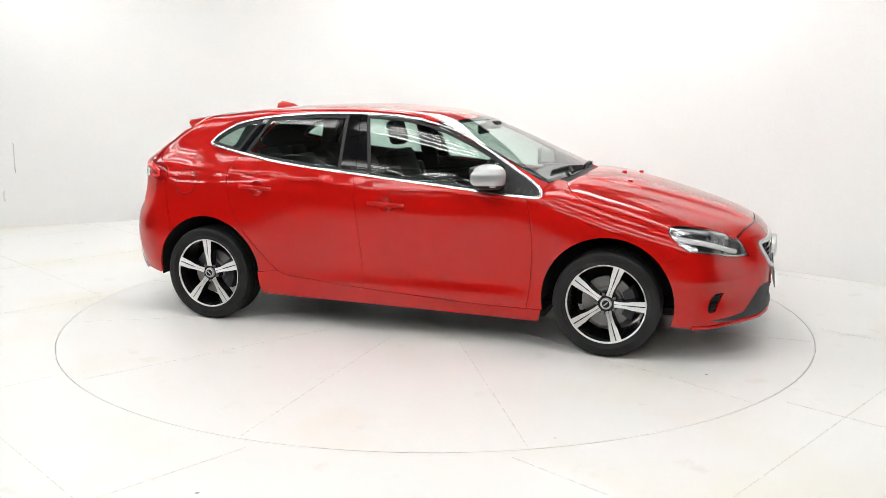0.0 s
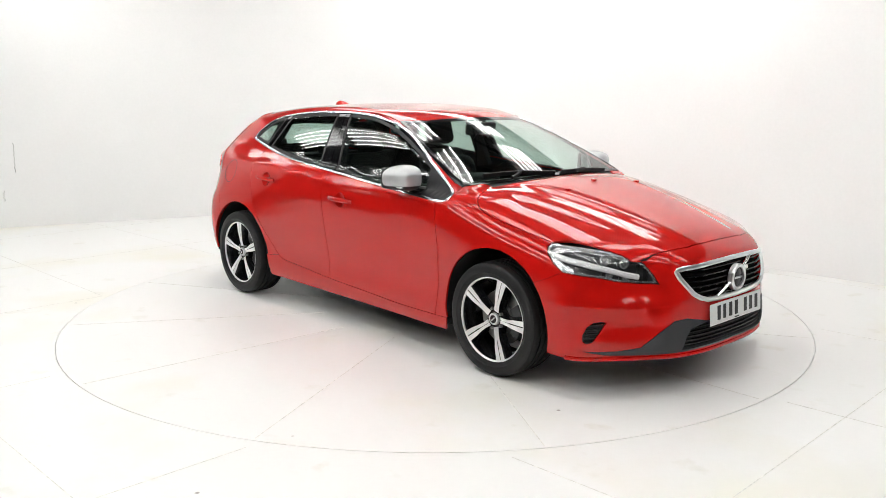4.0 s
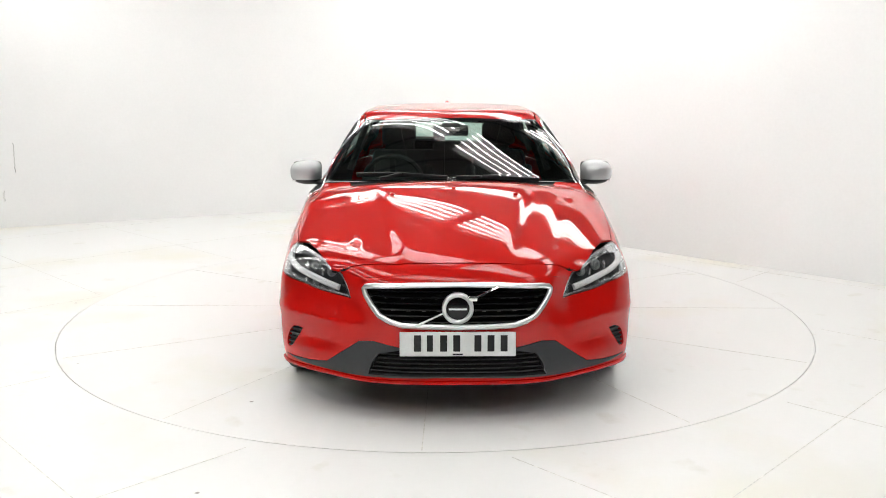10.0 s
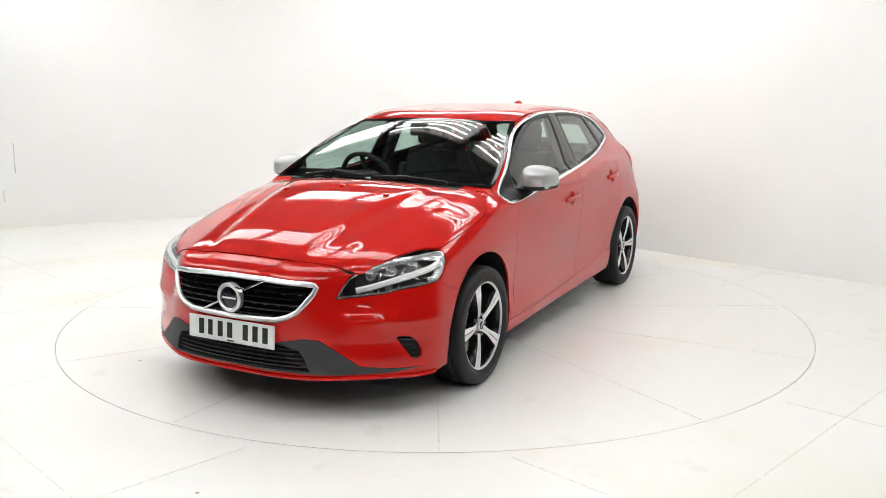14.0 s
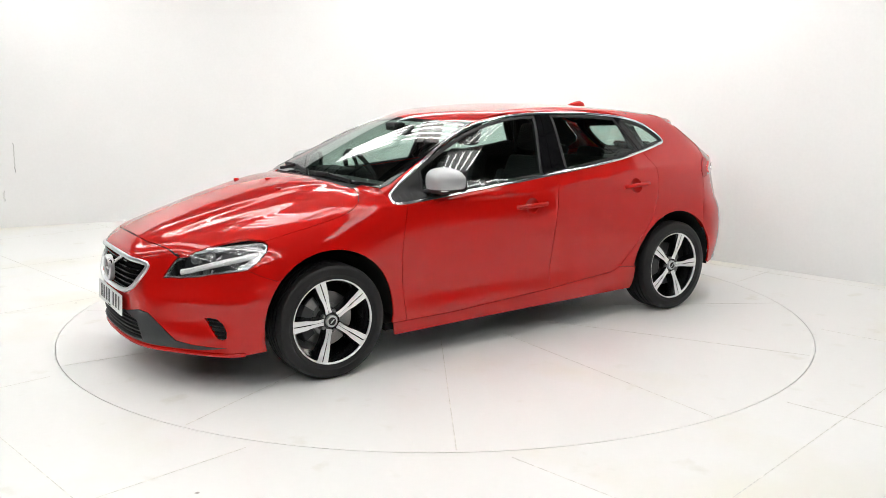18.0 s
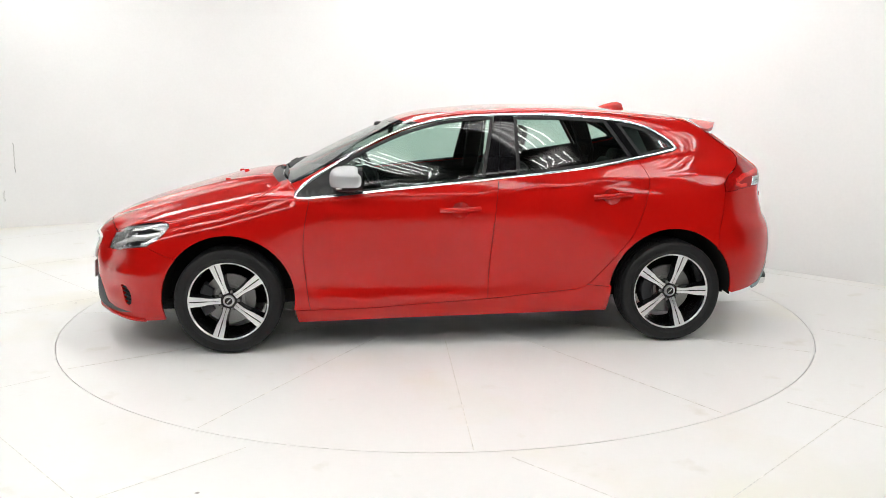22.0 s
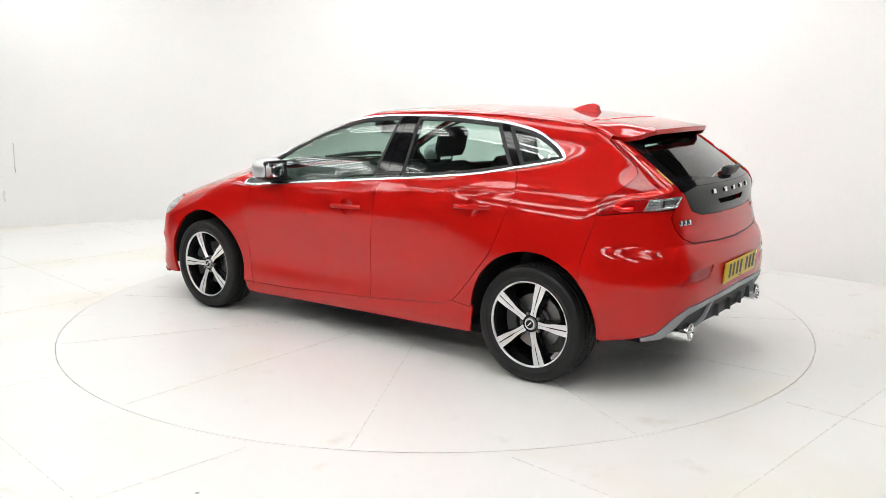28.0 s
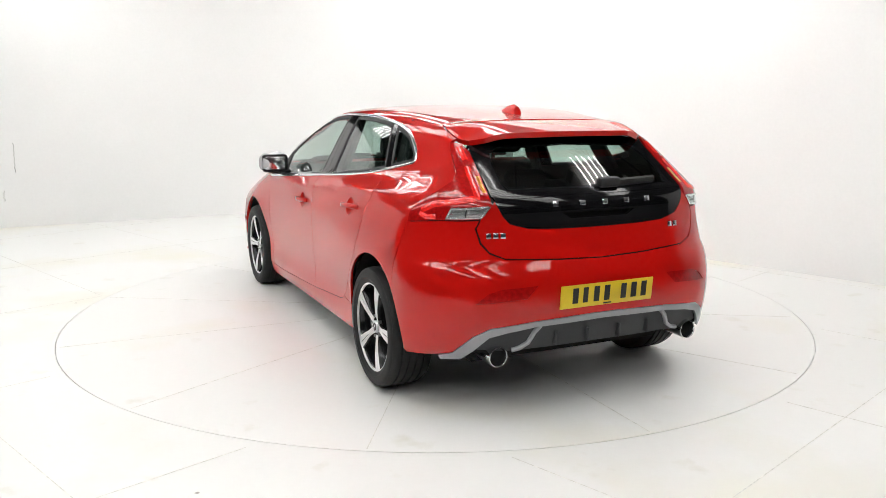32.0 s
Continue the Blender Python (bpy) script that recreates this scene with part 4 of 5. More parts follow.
    tg = panel("tailgate", TAIL, full_a(half), RED, car, step=0.025)
    half = R([(0.0, 0.888), (0.24, 0.890), (0.38, 0.896), (0.47, 0.92), (0.50, 0.955), (0.530, 1.025), (0.535, 1.042), (0.0, 1.042)])
    slot = R([(0.21, 0.960), (-0.19, 0.960), (-0.15, 0.936), (0.17, 0.936)])
    bp = panel("tailgate_panel", TAIL, full_a(half), GLOSS_BLACK, tg, "gloss black panel under the rear window", step=0.025, holes=[slot])
    panel("handle_slot", TAIL, slot, INNER_DARK, bp, step=0.03, lift=-0.03, gap=-0.01, flange=0)
    for i, y in enumerate((0.249, 0.109, -0.014, -0.140, -0.268)):
        p = on_rear(y, 1.003)
        n = normals(whole, np.array([p]))[0]
        q = Vector(n).to_track_quat("Z", "Y").to_matrix().to_4x4()
        bm = box(0, 0, 0, 0.030, 0.024, 0.006, 0.002, Matrix.Translation(Vector(p) + Vector(n) * 0.004) @ q)
        part("letter_shape", bm, CHROME, bp)
    for y, w, z in ((0.535, 0.10, 0.868), (-0.445, 0.075, 0.866)):
        p = on_rear(y, z)
        n = normals(whole, np.array([p]))[0]
        q = Vector(n).to_track_quat("Z", "Y").to_matrix().to_4x4()
        k = 3 if w > 0.09 else 2
        for i in range(k):
            bm = box((i - (k - 1) / 2) * w / k, 0, 0, w / k * 0.72, 0.026, 0.005, 0.002, Matrix.Translation(Vector(p) + Vector(n) * 0.003) @ q)
            part("badge_shape", bm, CHROME, tg)
    pane = full_a(R([(0.0, 1.068), (0.45, 1.068), (0.462, 1.10), (0.452, 1.17), (0.425, 1.225), (0.38, 1.245), (0.0, 1.260)]))
    rim = full_a(R([(0.0, 1.042), (0.537, 1.042), (0.530, 1.10), (0.519, 1.18), (0.510, 1.235), (0.49, 1.275), (0.43, 1.292), (0.0, 1.305)]))
    rw = panel("rear_window", TAIL, pane, GLASS, car, "tinted rear window with a wiper", step=0.03, gap=0.0, flange=0.004)
    panel("window_border", TAIL, rim, GLOSS_BLACK, rw, step=0.03, holes=[pane], lift=-0.001, gap=0.0)
    # shade of the tailgate's shut line, put in as a sunken black strip
    part("tailgate_gap_shade", strip(TAIL, R([(0.617, 0.90), (0.602, 0.832), (0.567, 0.787), (0.50, 0.760), (0.24, 0.746), (0.0, 0.740), (-0.24, 0.746), (-0.50, 0.760), (-0.567, 0.787), (-0.602, 0.832), (-0.617, 0.90)]), 0.03, 0.004, lift=-0.013), INNER_DARK, car)
    ln = R([(-0.02, 1.070), (-0.14, 1.074), (-0.36, 1.078)])
    part("rear_wiper", strip(TAIL, ln, 0.028, 0.03, step=0.04), BLACK_PLASTIC, rw)
    p = on_rear(-0.06, 1.075)
    part("wiper_boss", box(p[0] - 0.012, -0.07, p[2] + 0.012, 0.05, 0.12, 0.05, 0.018), BLACK_PLASTIC, rw)
    # windscreen
    we = [tuple(TOP.flat([on_side(x, z)])[0]) for x, z in SCREEN_EDGE]
    half = [(1.050, 0.0), (1.032, 0.35), (0.995, 0.55)] + we + [(0.280, 0.4), (0.322, 0.2), (0.335, 0.0)]
    ws = panel("windscreen", TOP, full(half), WINDSCREEN_GLASS, car, step=0.04)
    part("windscreen_border", strip(TOP, inset(full(half), 0.012), 0.026, 0.0012, closed=True), GLOSS_BLACK, ws)
    head = [(0.335, 0.0), (0.322, 0.2), (0.280, 0.4), (0.212, 0.54), (0.25, 0.535), (0.32, 0.4), (0.365, 0.2), (0.38, 0.0)]
    panel("windscreen_header", TOP, full(head), GLOSS_BLACK, ws, step=0.04, lift=0.0015, gap=0.001, flange=0.002)
    cw = [(1.108, 0.0), (1.093, 0.35), (1.048, 0.55), (1.000, 0.70), (0.955, 0.690), (0.993, 0.55), (1.030, 0.35), (1.048, 0.0)]
    panel("cowl", TOP, full(cw), BLACK_PLASTIC, car, "black plastic scuttle panel", step=0.04, lift=-0.008, gap=-0.004)
    for (x0, y0), (x1, y1), (xa, ya) in (((1.025, -0.03), (0.930, -0.56), (1.030, -0.42)), ((1.000, 0.50), (1.030, 0.02), (1.050, 0.16))):
        bl = part("wiper_blade", strip(TOP, [(x0, y0), ((x0 + x1) / 2 - 0.005, (y0 + y1) / 2), (x1, y1)], 0.014, 0.022, step=0.03), BLACK_PLASTIC, ws)
        part("wiper_arm", strip(TOP, [(xa, ya), ((x0 + x1) / 2, (y0 + y1) / 2)], 0.018, 0.014, lift=0.018, step=0.05), BLACK_PLASTIC, ws)
    # side glass: front, rear and quarter panes with black pillars between
    def cut(poly, x_of, keep_front):
        """Clips an outline by a slanted line x = x_of(z)."""
        out = []
        n = len(poly)
        for i in range(n):
            p, q = poly[i], poly[(i + 1) % n]
            dp, dq = p[0] - x_of(p[1]), q[0] - x_of(q[1])
            if not keep_front:
                dp, dq = -dp, -dq
            if dp >= 0:
                out.append(p)
            if dp * dq < 0:
                k = dp / (dp - dq)
                out.append((p[0] + (q[0] - p[0]) * k, p[1] + (q[1] - p[1]) * k))
        return out

    b0 = lambda z: -0.185 - (z - 1.0) * 0.215
    b1 = lambda z: -0.380 - (z - 1.0) * 0.015
    b_mid = lambda z: -0.268 - (z - 1.0) * 0.10
    c0 = lambda z: -1.118 + (z - 1.1) * 0.66
    c1 = lambda z: -1.168 + (z - 1.1) * 0.66
    m0 = lambda z: 0.705 - (z - 1.0) * 0.10
    inner = [tuple(q) for q in inset(DLO, 0.006)]
    front = cut(cut(inner, b0, True), m0, False)
    tri = cut(inner, m0, True)
    pill1 = cut(cut(inner, b0, False), b_mid, True)
    pill2 = cut(cut(inner, b_mid, False), b1, True)
    rear = cut(cut(inner, b1, False), c0, True)
    pill3 = cut(cut(inner, c0, False), c1, True)
    quart = cut(inner, c1, False)
    for s in (False, True):
        for nm, o, mt, lf in (("front_side_window", front, GLASS, -0.006), ("mirror_triangle", tri, BLACK_PLASTIC, 0.0), ("door_pillar", pill1, GLOSS_BLACK, -0.001), ("door_pillar", pill2, GLOSS_BLACK, -0.001),
                              ("rear_side_window", rear, GLASS, -0.006), ("rear_pillar", pill3, GLOSS_BLACK, -0.001), ("quarter_window", quart, GLASS, -0.006)):
            win = panel(nm, SIDE, o, mt, car, step=0.04, gap=0.0015, lift=lf, flange=0.006, mirror=s)
            if "window" in nm:
                part("window_seal", strip(SIDE, inset(o, 0.010), 0.022, 0.004, lift=-0.006, closed=True, mirror=s), BLACK_PLASTIC, win)
        part("window_trim", strip(SIDE, DLO, 0.018, 0.006, closed=True, mirror=s), CHROME, car, "bright chrome window surround")
    # spoiler and its black lip
    sp_view = View("top", fn=spoiler_shape)
    tip = [(-1.79, 0.0), (-1.785, 0.2), (-1.765, 0.36), (-1.72, 0.45), (-1.665, 0.505)] + SPOILER_SIDE + [(-1.420, float(ROOF_HALF(np.array([-1.42]))[0])), (-1.46, 0.3), (-1.47, 0.0)]
    sp = panel("roof_spoiler", sp_view, full(tip), RED, car, "red roof spoiler over the rear window", step=0.03, flange=0.026)
    panel("spoiler_underside", sp_view, inset(full(tip), 0.03), GLOSS_BLACK, sp, step=0.04, lift=-0.024, flange=0.01)
    # roof aerial
    bm = bmesh.new()
    z0 = float(ROOF(np.array([-1.18]))[0])
    sec = []
    for x, h, w in ((-1.075, 0.000, 0.006), (-1.12, 0.022, 0.024), (-1.17, 0.040, 0.033), (-1.215, 0.050, 0.032), (-1.245, 0.042, 0.026), (-1.258, 0.000, 0.022)):
        zb = float(ROOF(np.array([x]))[0]) - 0.006
        sec.append([bm.verts.new((x, y * w, zb + k * (h + 0.006))) for y, k in ((-1, 0), (-0.9, 0.5), (-0.45, 0.9), (0, 1), (0.45, 0.9), (0.9, 0.5), (1, 0))])
    for a, b in zip(sec, sec[1:]):
        for i in range(6):
            bm.faces.new((a[i], a[i + 1], b[i + 1], b[i]))
    bm.faces.new(sec[0])
    bm.faces.new(sec[-1])
    bmesh.ops.recalc_face_normals(bm, faces=bm.faces)
    part("roof_aerial", bm, RED, car, "red fin aerial on the roof")


def spoiler_shape(x, y, z):
    w = CABIN_SIDE(x, z)
    droop = 0.045 * ease((np.abs(y) - 0.34) / 0.20) * ease((-1.48 - x) / 0.16)
    return smax(np.abs(y) - w, z - (ROOF(x) - 0.06 * y * y - 0.05 * y ** 4 - droop), 0.10) - 0.003


def exhaust(s):
    bm = lathe([(0.040, -0.18), (0.046, -0.16), (0.0475, 0.0), (0.047, 0.004), (0.0435, 0.005), (0.041, 0.0), (0.040, -0.04)], 32)
    bmesh.ops.transform(bm, matrix=pose(-2.062, s * 0.548, 0.318, 0, 0, 90), verts=bm.verts)
    return bm


build_body()


def head_lamp(s):
    """Dark lamp box behind a clear lens, with a bright rim, a level light band and two projector cells."""
    o = list(HEADLAMP)
    base = panel("headlamp", NOSE, o, LAMP_BOX, car, "clear-lens headlamp with a bright level light band", step=0.03, lift=-0.045, gap=-0.006, flange=0, mirror=s)
    part("lamp_surround", strip(NOSE, inset(o, 0.008), 0.014, 0.030, lift=-0.034, closed=True, step=0.02, mirror=s), REFLECTOR, base, "silver lamp rim")
    tail_rim = FS([(1.75, 0.752), (1.695, 0.745), (1.680, 0.722), (1.715, 0.690), (1.765, 0.655), (1.815, 0.640)])
    part("outer_reflector", strip(NOSE, tail_rim, 0.040, 0.012, lift=-0.026, step=0.015, mirror=s), REFLECTOR, base, "silver reflector at the lamp's end")
    band = F([(0.560, 0.606), (0.62, 0.622), (0.70, 0.650)]) + FS([(1.84, 0.690), (1.76, 0.704), (1.70, 0.715)])
    part("light_band", strip(NOSE, band, 0.028, 0.016, lift=-0.020, step=0.02, mirror=s), LIGHT_GUIDE, base, "white light guide")
    top = F([(0.585, 0.705), (0.63, 0.728), (0.68, 0.742)]) + FS([(1.80, 0.752), (1.73, 0.755)])
    part("upper_reflector", strip(NOSE, top, 0.036, 0.016, lift=-0.032, step=0.02, mirror=s), REFLECTOR, base)
    flip = np.array([1, -1, 1]) if s else np.ones(3)
    for y, z, r in ((0.610, 0.672, 0.024), (0.690, 0.698, 0.026), (0.610, 0.596, 0.018), (0.690, 0.616, 0.018)):
        p = on_front(y, z)
        n = normals(whole, np.array([p]))[0] * [1, 1, 0.4]
        bm = lathe([(0.0, 0.010), (0.4 * r, 0.008), (0.62 * r, 0.0), (0.72 * r, 0.0), (0.95 * r, 0.004), (r, -0.010)], 20)
        q = Vector(n * flip).to_track_quat("Y", "Z").to_matrix().to_4x4()
        bmesh.ops.transform(bm, matrix=Matrix.Translation(Vector((p - n * 0.036) * flip)) @ q, verts=bm.verts)
        part("projector", bm, LAMP_DARK, base, "dark glass projector")
        post = F([(y + 0.038, z - 0.018), (y + 0.040, z + 0.020)])
        part("lamp_post", strip(NOSE, post, 0.008, 0.014, lift=-0.036, step=0.02, mirror=s), REFLECTOR, base)
    low = F([(0.53, 0.582), (0.60, 0.585), (0.68, 0.600)]) + FS([(1.90, 0.625), (1.84, 0.642)])
    part("lamp_shelf", strip(NOSE, low, 0.012, 0.020, lift=-0.040, step=0.02, mirror=s), REFLECTOR, base)
    lens = panel("lens", NOSE, o, LENS, base, step=0.025, lift=0.0, gap=0.001, flange=0, mirror=s)
    lens.visible_shadow = False


for s in (False, True):
    head_lamp(s)

TAILLAMP = (R([(0.597, 0.943), (0.570, 0.968), (0.543, 1.003), (0.546, 1.035), (0.543, 1.069), (0.534, 1.12), (0.524, 1.18), (0.518, 1.225), (0.528, 1.262)])
            + RS(LAMP_FRONT_EDGE) + RS([(-1.76, 0.920), (-1.84, 0.930)]))


def tail_lamp(s):
    """Dark red housing with a bright L-shaped guide, a clear reversing lamp and an amber indicator."""
    clear = R([(0.722, 0.937), (0.700, 0.990), (0.548, 1.001), (0.592, 0.947)])
    lamp = panel("tail_lamp", TAIL, TAILLAMP, RED_LENS_DARK, car, "glossy red tail lamp with a clear segment", step=0.02, holes=[clear], lift=0.004, mirror=s)
    seg = panel("clear_segment", TAIL, clear, REFLECTOR, lamp, "clear reversing lamp", step=0.02, lift=-0.012, gap=-0.004, flange=0, mirror=s)
    part("clear_segment_edge", strip(TAIL, inset(clear, 0.004), 0.010, 0.006, lift=0.001, closed=True, step=0.02, mirror=s), REFLECTOR, lamp)
    for line in (R([(0.700, 0.975), (0.61, 0.982)]), R([(0.712, 0.952), (0.60, 0.958)])):
        part("reflector_bowl", strip(TAIL, line, 0.020, 0.010, lift=-0.011, step=0.02, mirror=s), REFLECTOR, seg)
    part("segment_divider", strip(TAIL, R([(0.658, 0.944), (0.650, 0.993)]), 0.008, 0.012, lift=-0.010, step=0.02, mirror=s), BLACK_PLASTIC, seg)
    glass = panel("segment_lens", TAIL, clear, LENS, seg, step=0.025, lift=0.004, gap=0.001, flange=0, mirror=s)
    glass.visible_shadow = False
    guide = R([(0.572, 1.16), (0.585, 1.10), (0.592, 1.065), (0.60, 1.035)]) + RS([(-1.87, 1.012), (-1.80, 1.000), (-1.74, 0.968)])
    part("light_guide", strip(TAIL, guide, 0.030, 0.005, lift=0.004, step=0.02, mirror=s), RED_LENS, lamp, "bright red light guide")
    low = RS([(-1.735, 0.955), (-1.775, 0.940), (-1.82, 0.945)])
    part("light_guide", strip(TAIL, low, 0.022, 0.005, lift=0.004, step=0.02, mirror=s), RED_LENS, lamp, "bright red light guide")
    upper = R([(0.553, 1.245), (0.560, 1.19)])
    part("brake_lens", strip(TAIL, upper, 0.028, 0.004, lift=0.004, step=0.02, mirror=s), RED_LENS, lamp)
    part("indicator", strip(TAIL, R([(0.560, 1.055), (0.556, 1.085), (0.551, 1.120)]), 0.016, 0.004, lift=0.004, step=0.02, mirror=s), AMBER, lamp, "amber indicator lens")


for s in (False, True):
    tail_lamp(s)


def door_mirror(s):
    k = -1 if s else 1
    top = new("door_mirror")
    top.parent = car
    tagged(top, "door mirror with a silver cap")
    top.matrix_basis = pose(-0.04, 0, 0)
    m = pose(0.655, k * 0.905, 1.018, 0, 0, 0)

    def blob(zlo, zhi, grow=1.0):
        bm = bmesh.new()
        bmesh.ops.create_uvsphere(bm, u_segments=32, v_segments=20, radius=1.0)
        for v in bm.verts:
            x, y, z = v.co
            e = lambda c, p: math.copysign(abs(c) ** p, c)
            x, y, z = e(x, 0.75), e(y, 0.62), e(z, 0.66)
            # rounded to the front, flat towards the rear, tapering to the outside
            px = x * 0.110 if x > 0 else x * 0.070
            px -= 0.035 * max(0.0, y) ** 2
            py = y * 0.098
            pz = z * (0.075 - 0.010 * max(0, y) - 0.004 * y)
            v.co = (px * grow, k * py * grow, pz * grow)
        for z, lower in ((zlo, True), (zhi, False)):
            bmesh.ops.bisect_plane(bm, geom=bm.verts[:] + bm.edges[:] + bm.faces[:], plane_co=(0, 0, z), plane_no=(0, 0, 1), clear_inner=lower, clear_outer=not lower)
        if s:
            bmesh.ops.recalc_face_normals(bm, faces=bm.faces)
        bmesh.ops.transform(bm, matrix=m, verts=bm.verts)
        return bm

    part("mirror_cap", blob(-0.040, 1), SILVER, top, "silver painted mirror cap")
    part("mirror_base", blob(-1, -0.038, 0.985), BLACK_PLASTIC, top)
    part("mirror_indicator", box(0.655 + 0.055, k * 0.94, 0.972, 0.035, 0.08, 0.008, 0.003), CLEAR_LAMP, top)
    arm = [((0.70, k * 0.735, 0.945), (0, 0, 1)), ((0.695, k * 0.78, 0.950), (0, 0, 1)), ((0.675, k * 0.84, 0.962), (0, 0, 1)), ((0.66, k * 0.88, 0.972), (0, 0, 1))]
    part("mirror_arm", sweep(arm, [(0.05 * math.cos(a), 0.016 * math.sin(a)) for a in [2 * math.pi * i / 12 for i in range(12)]]), BLACK_PLASTIC, top)
    part("mirror_foot", box(0.715, k * 0.745, 0.950, 0.15, 0.03, 0.05, 0.012), BLACK_PLASTIC, top)
    part("mirror_glass", box(0.5825, k * 0.905, 1.020, 0.004, 0.140, 0.088, 0.0015), CHROME, top, "mirror glass")
    part("mirror_frame", box(0.590, k * 0.905, 1.018, 0.014, 0.176, 0.122, 0.02), BLACK_PLASTIC, top)


for s in (False, True):
    door_mirror(s)


def inner_shell():
    """Dark structure behind the panels, seen only in the gaps and wheel arches."""
    side = ([(0.93, 0.2)] + arch(AXLE, 196, 20, 0.40) + [(1.75, 0.60), (1.66, 0.70)] + [(x, z - 0.03) for x, z in BONNET_EDGE[1:]] + [(0.93, 0.88)] + [(x, z + 0.020) for x, z in BELT]
            + [(-1.3, 1.12), (-1.60, 1.13), (-1.66, 0.9), (-1.60, 0.6)] + arch(-AXLE, 140, -16, 0.40))
    both("inner_panel", SIDE, side, INNER_DARK, car, step=0.06, lift=-0.024, flange=0)
    bm = box(0.0, 0, 0.2, 1.9, 1.56, 0.04)
    add_box(bm, -1.75, 0, 0.36, 0.5, 1.3, 0.06)
    add_box(bm, 1.75, 0, 0.24, 0.5, 1.3, 0.04)
    add_box(bm, 0, 0, 0.26, 3.6, 1.1, 0.08)
    add_box(bm, 1.62, 0, 0.48, 0.8, 1.06, 0.44)
    add_box(bm, -1.72, 0, 0.58, 0.5, 1.06, 0.44)
    part("underbody", bm, INNER_DARK, car)
    for x in (AXLE, -AXLE):
        for s in (1, -1):
            bm = bmesh.new()
            prev = None
            for i in range(25):
                a = radians(-6 + 192 * i / 24)
                cur = [bm.verts.new((x + r * math.cos(a), s * y, 0.318 + r * math.sin(a))) for r, y in ((0.384, 0.86), (0.40, 0.70), (0.39, 0.52), (0.0, 0.52))]
                if prev:
                    for k in range(3):
                        bm.faces.new((prev[k], cur[k], cur[k + 1], prev[k + 1]))
                prev = cur
            part("wheel_arch_liner", bm, INNER_DARK, car)


inner_shell()


# ---- wheels ----
def wheel():
    top = new("wheel")
    top.parent = car
    tagged(top, "five-spoke black and machined alloy wheel with tyre")
    prof = [(0.226, -0.09), (0.232, -0.104), (0.245, -0.110), (0.270, -0.113), (0.296, -0.109), (0.3065, -0.096), (0.3105, -0.082)]
    for y in (-0.058, -0.02, 0.02, 0.058):
        prof += [(0.3117, y - 0.005), (0.3055, y - 0.0045), (0.3055, y + 0.0045), (0.3117, y + 0.005)]
    prof += [(0.3105, 0.082), (0.3065, 0.096), (0.303, 0.1035), (0.3015, 0.1035), (0.296, 0.109), (0.282, 0.1125), (0.270, 0.113), (0.262, 0.1145), (0.256, 0.1145), (0.252, 0.111), (0.245, 0.110), (0.232, 0.104), (0.226, 0.09)]
    part("tyre", lathe(prof, 80), RUBBER, top)
    part("rim_barrel", lathe([(0.222, 0.092), (0.216, 0.080), (0.214, 0.060), (0.200, 0.02), (0.198, -0.09), (0.228, -0.10)], 64), RIM_BLACK, top)
    part("rim_lip", lathe([(0.222, 0.092), (0.2225, 0.098), (0.226, 0.1015), (0.2325, 0.1015), (0.2345, 0.098), (0.234, 0.090)], 80), ALLOY, top)
    # spokes: black sides, bright face with a dark groove
    rs = [0.045, 0.075, 0.105, 0.128, 0.150, 0.180, 0.205, 0.224]
    hw = [0.019, 0.0165, 0.0180, 0.0210, 0.0258, 0.0285, 0.0308, 0.0335]
    ys = [0.078, 0.084, 0.089, 0.092, 0.094, 0.096, 0.097, 0.0975]
    for k in range(5):
        rot = Matrix.Rotation(radians(-72 * k), 4, "Y")
        bm = bmesh.new()
        rows = []
        for r, w, y in zip(rs, hw, ys):
            rows.append([bm.verts.new((r, yy, z)) for z, yy in ((-w * 1.5, y - 0.05), (-w * 1.12, y - 0.006), (-w, y), (-0.004, y), (0, y - 0.005), (0.004, y), (w, y), (w * 1.12, y - 0.006), (w * 1.5, y - 0.05))])
        for a, b in zip(rows, rows[1:]):
            for i in range(8):
                bm.faces.new((a[i], b[i], b[i + 1], a[i + 1]))
        bmesh.ops.recalc_face_normals(bm, faces=bm.faces)
        bmesh.ops.transform(bm, matrix=rot, verts=bm.verts)
        sp = part("spoke", bm, RIM_BLACK, top)
        for sgn in (1, -1):
            bm = bmesh.new()
            rows = []
            for r, w, y in zip(rs, hw, ys):
                gap = 0.0012 + 0.0018 * (r > 0.11)
                rows.append([bm.verts.new((r, y + 0.0012, sgn * z)) for z in (gap, w * 0.98)])
            for a, b in zip(rows, rows[1:]):
                bm.faces.new((a[0], b[0], b[1], a[1]))
            bmesh.ops.recalc_face_normals(bm, faces=bm.faces)
            if bm.faces[:][0].normal.y < 0:
                bmesh.ops.reverse_faces(bm, faces=bm.faces)
            ext = bmesh.ops.extrude_face_region(bm, geom=bm.faces[:])
            bmesh.ops.translate(bm, vec=(0, -0.003, 0), verts=[v for v in ext["geom"] if isinstance(v, bmesh.types.BMVert)])
            bmesh.ops.recalc_face_normals(bm, faces=bm.faces)
            bmesh.ops.transform(bm, matrix=rot, verts=bm.verts)
            part("spoke_face", bm, ALLOY, sp, smooth=False)
        b = radians(-72 * k + 36)
        bm = lathe([(0.0, 0.086), (0.007, 0.086), (0.0085, 0.082), (0.0085, 0.06)], 12)
        bmesh.ops.translate(bm, vec=(0.056 * math.cos(b), -0.002, 0.056 * math.sin(b)), verts=bm.verts)
        part("wheel_bolt", bm, BRAKE, top)
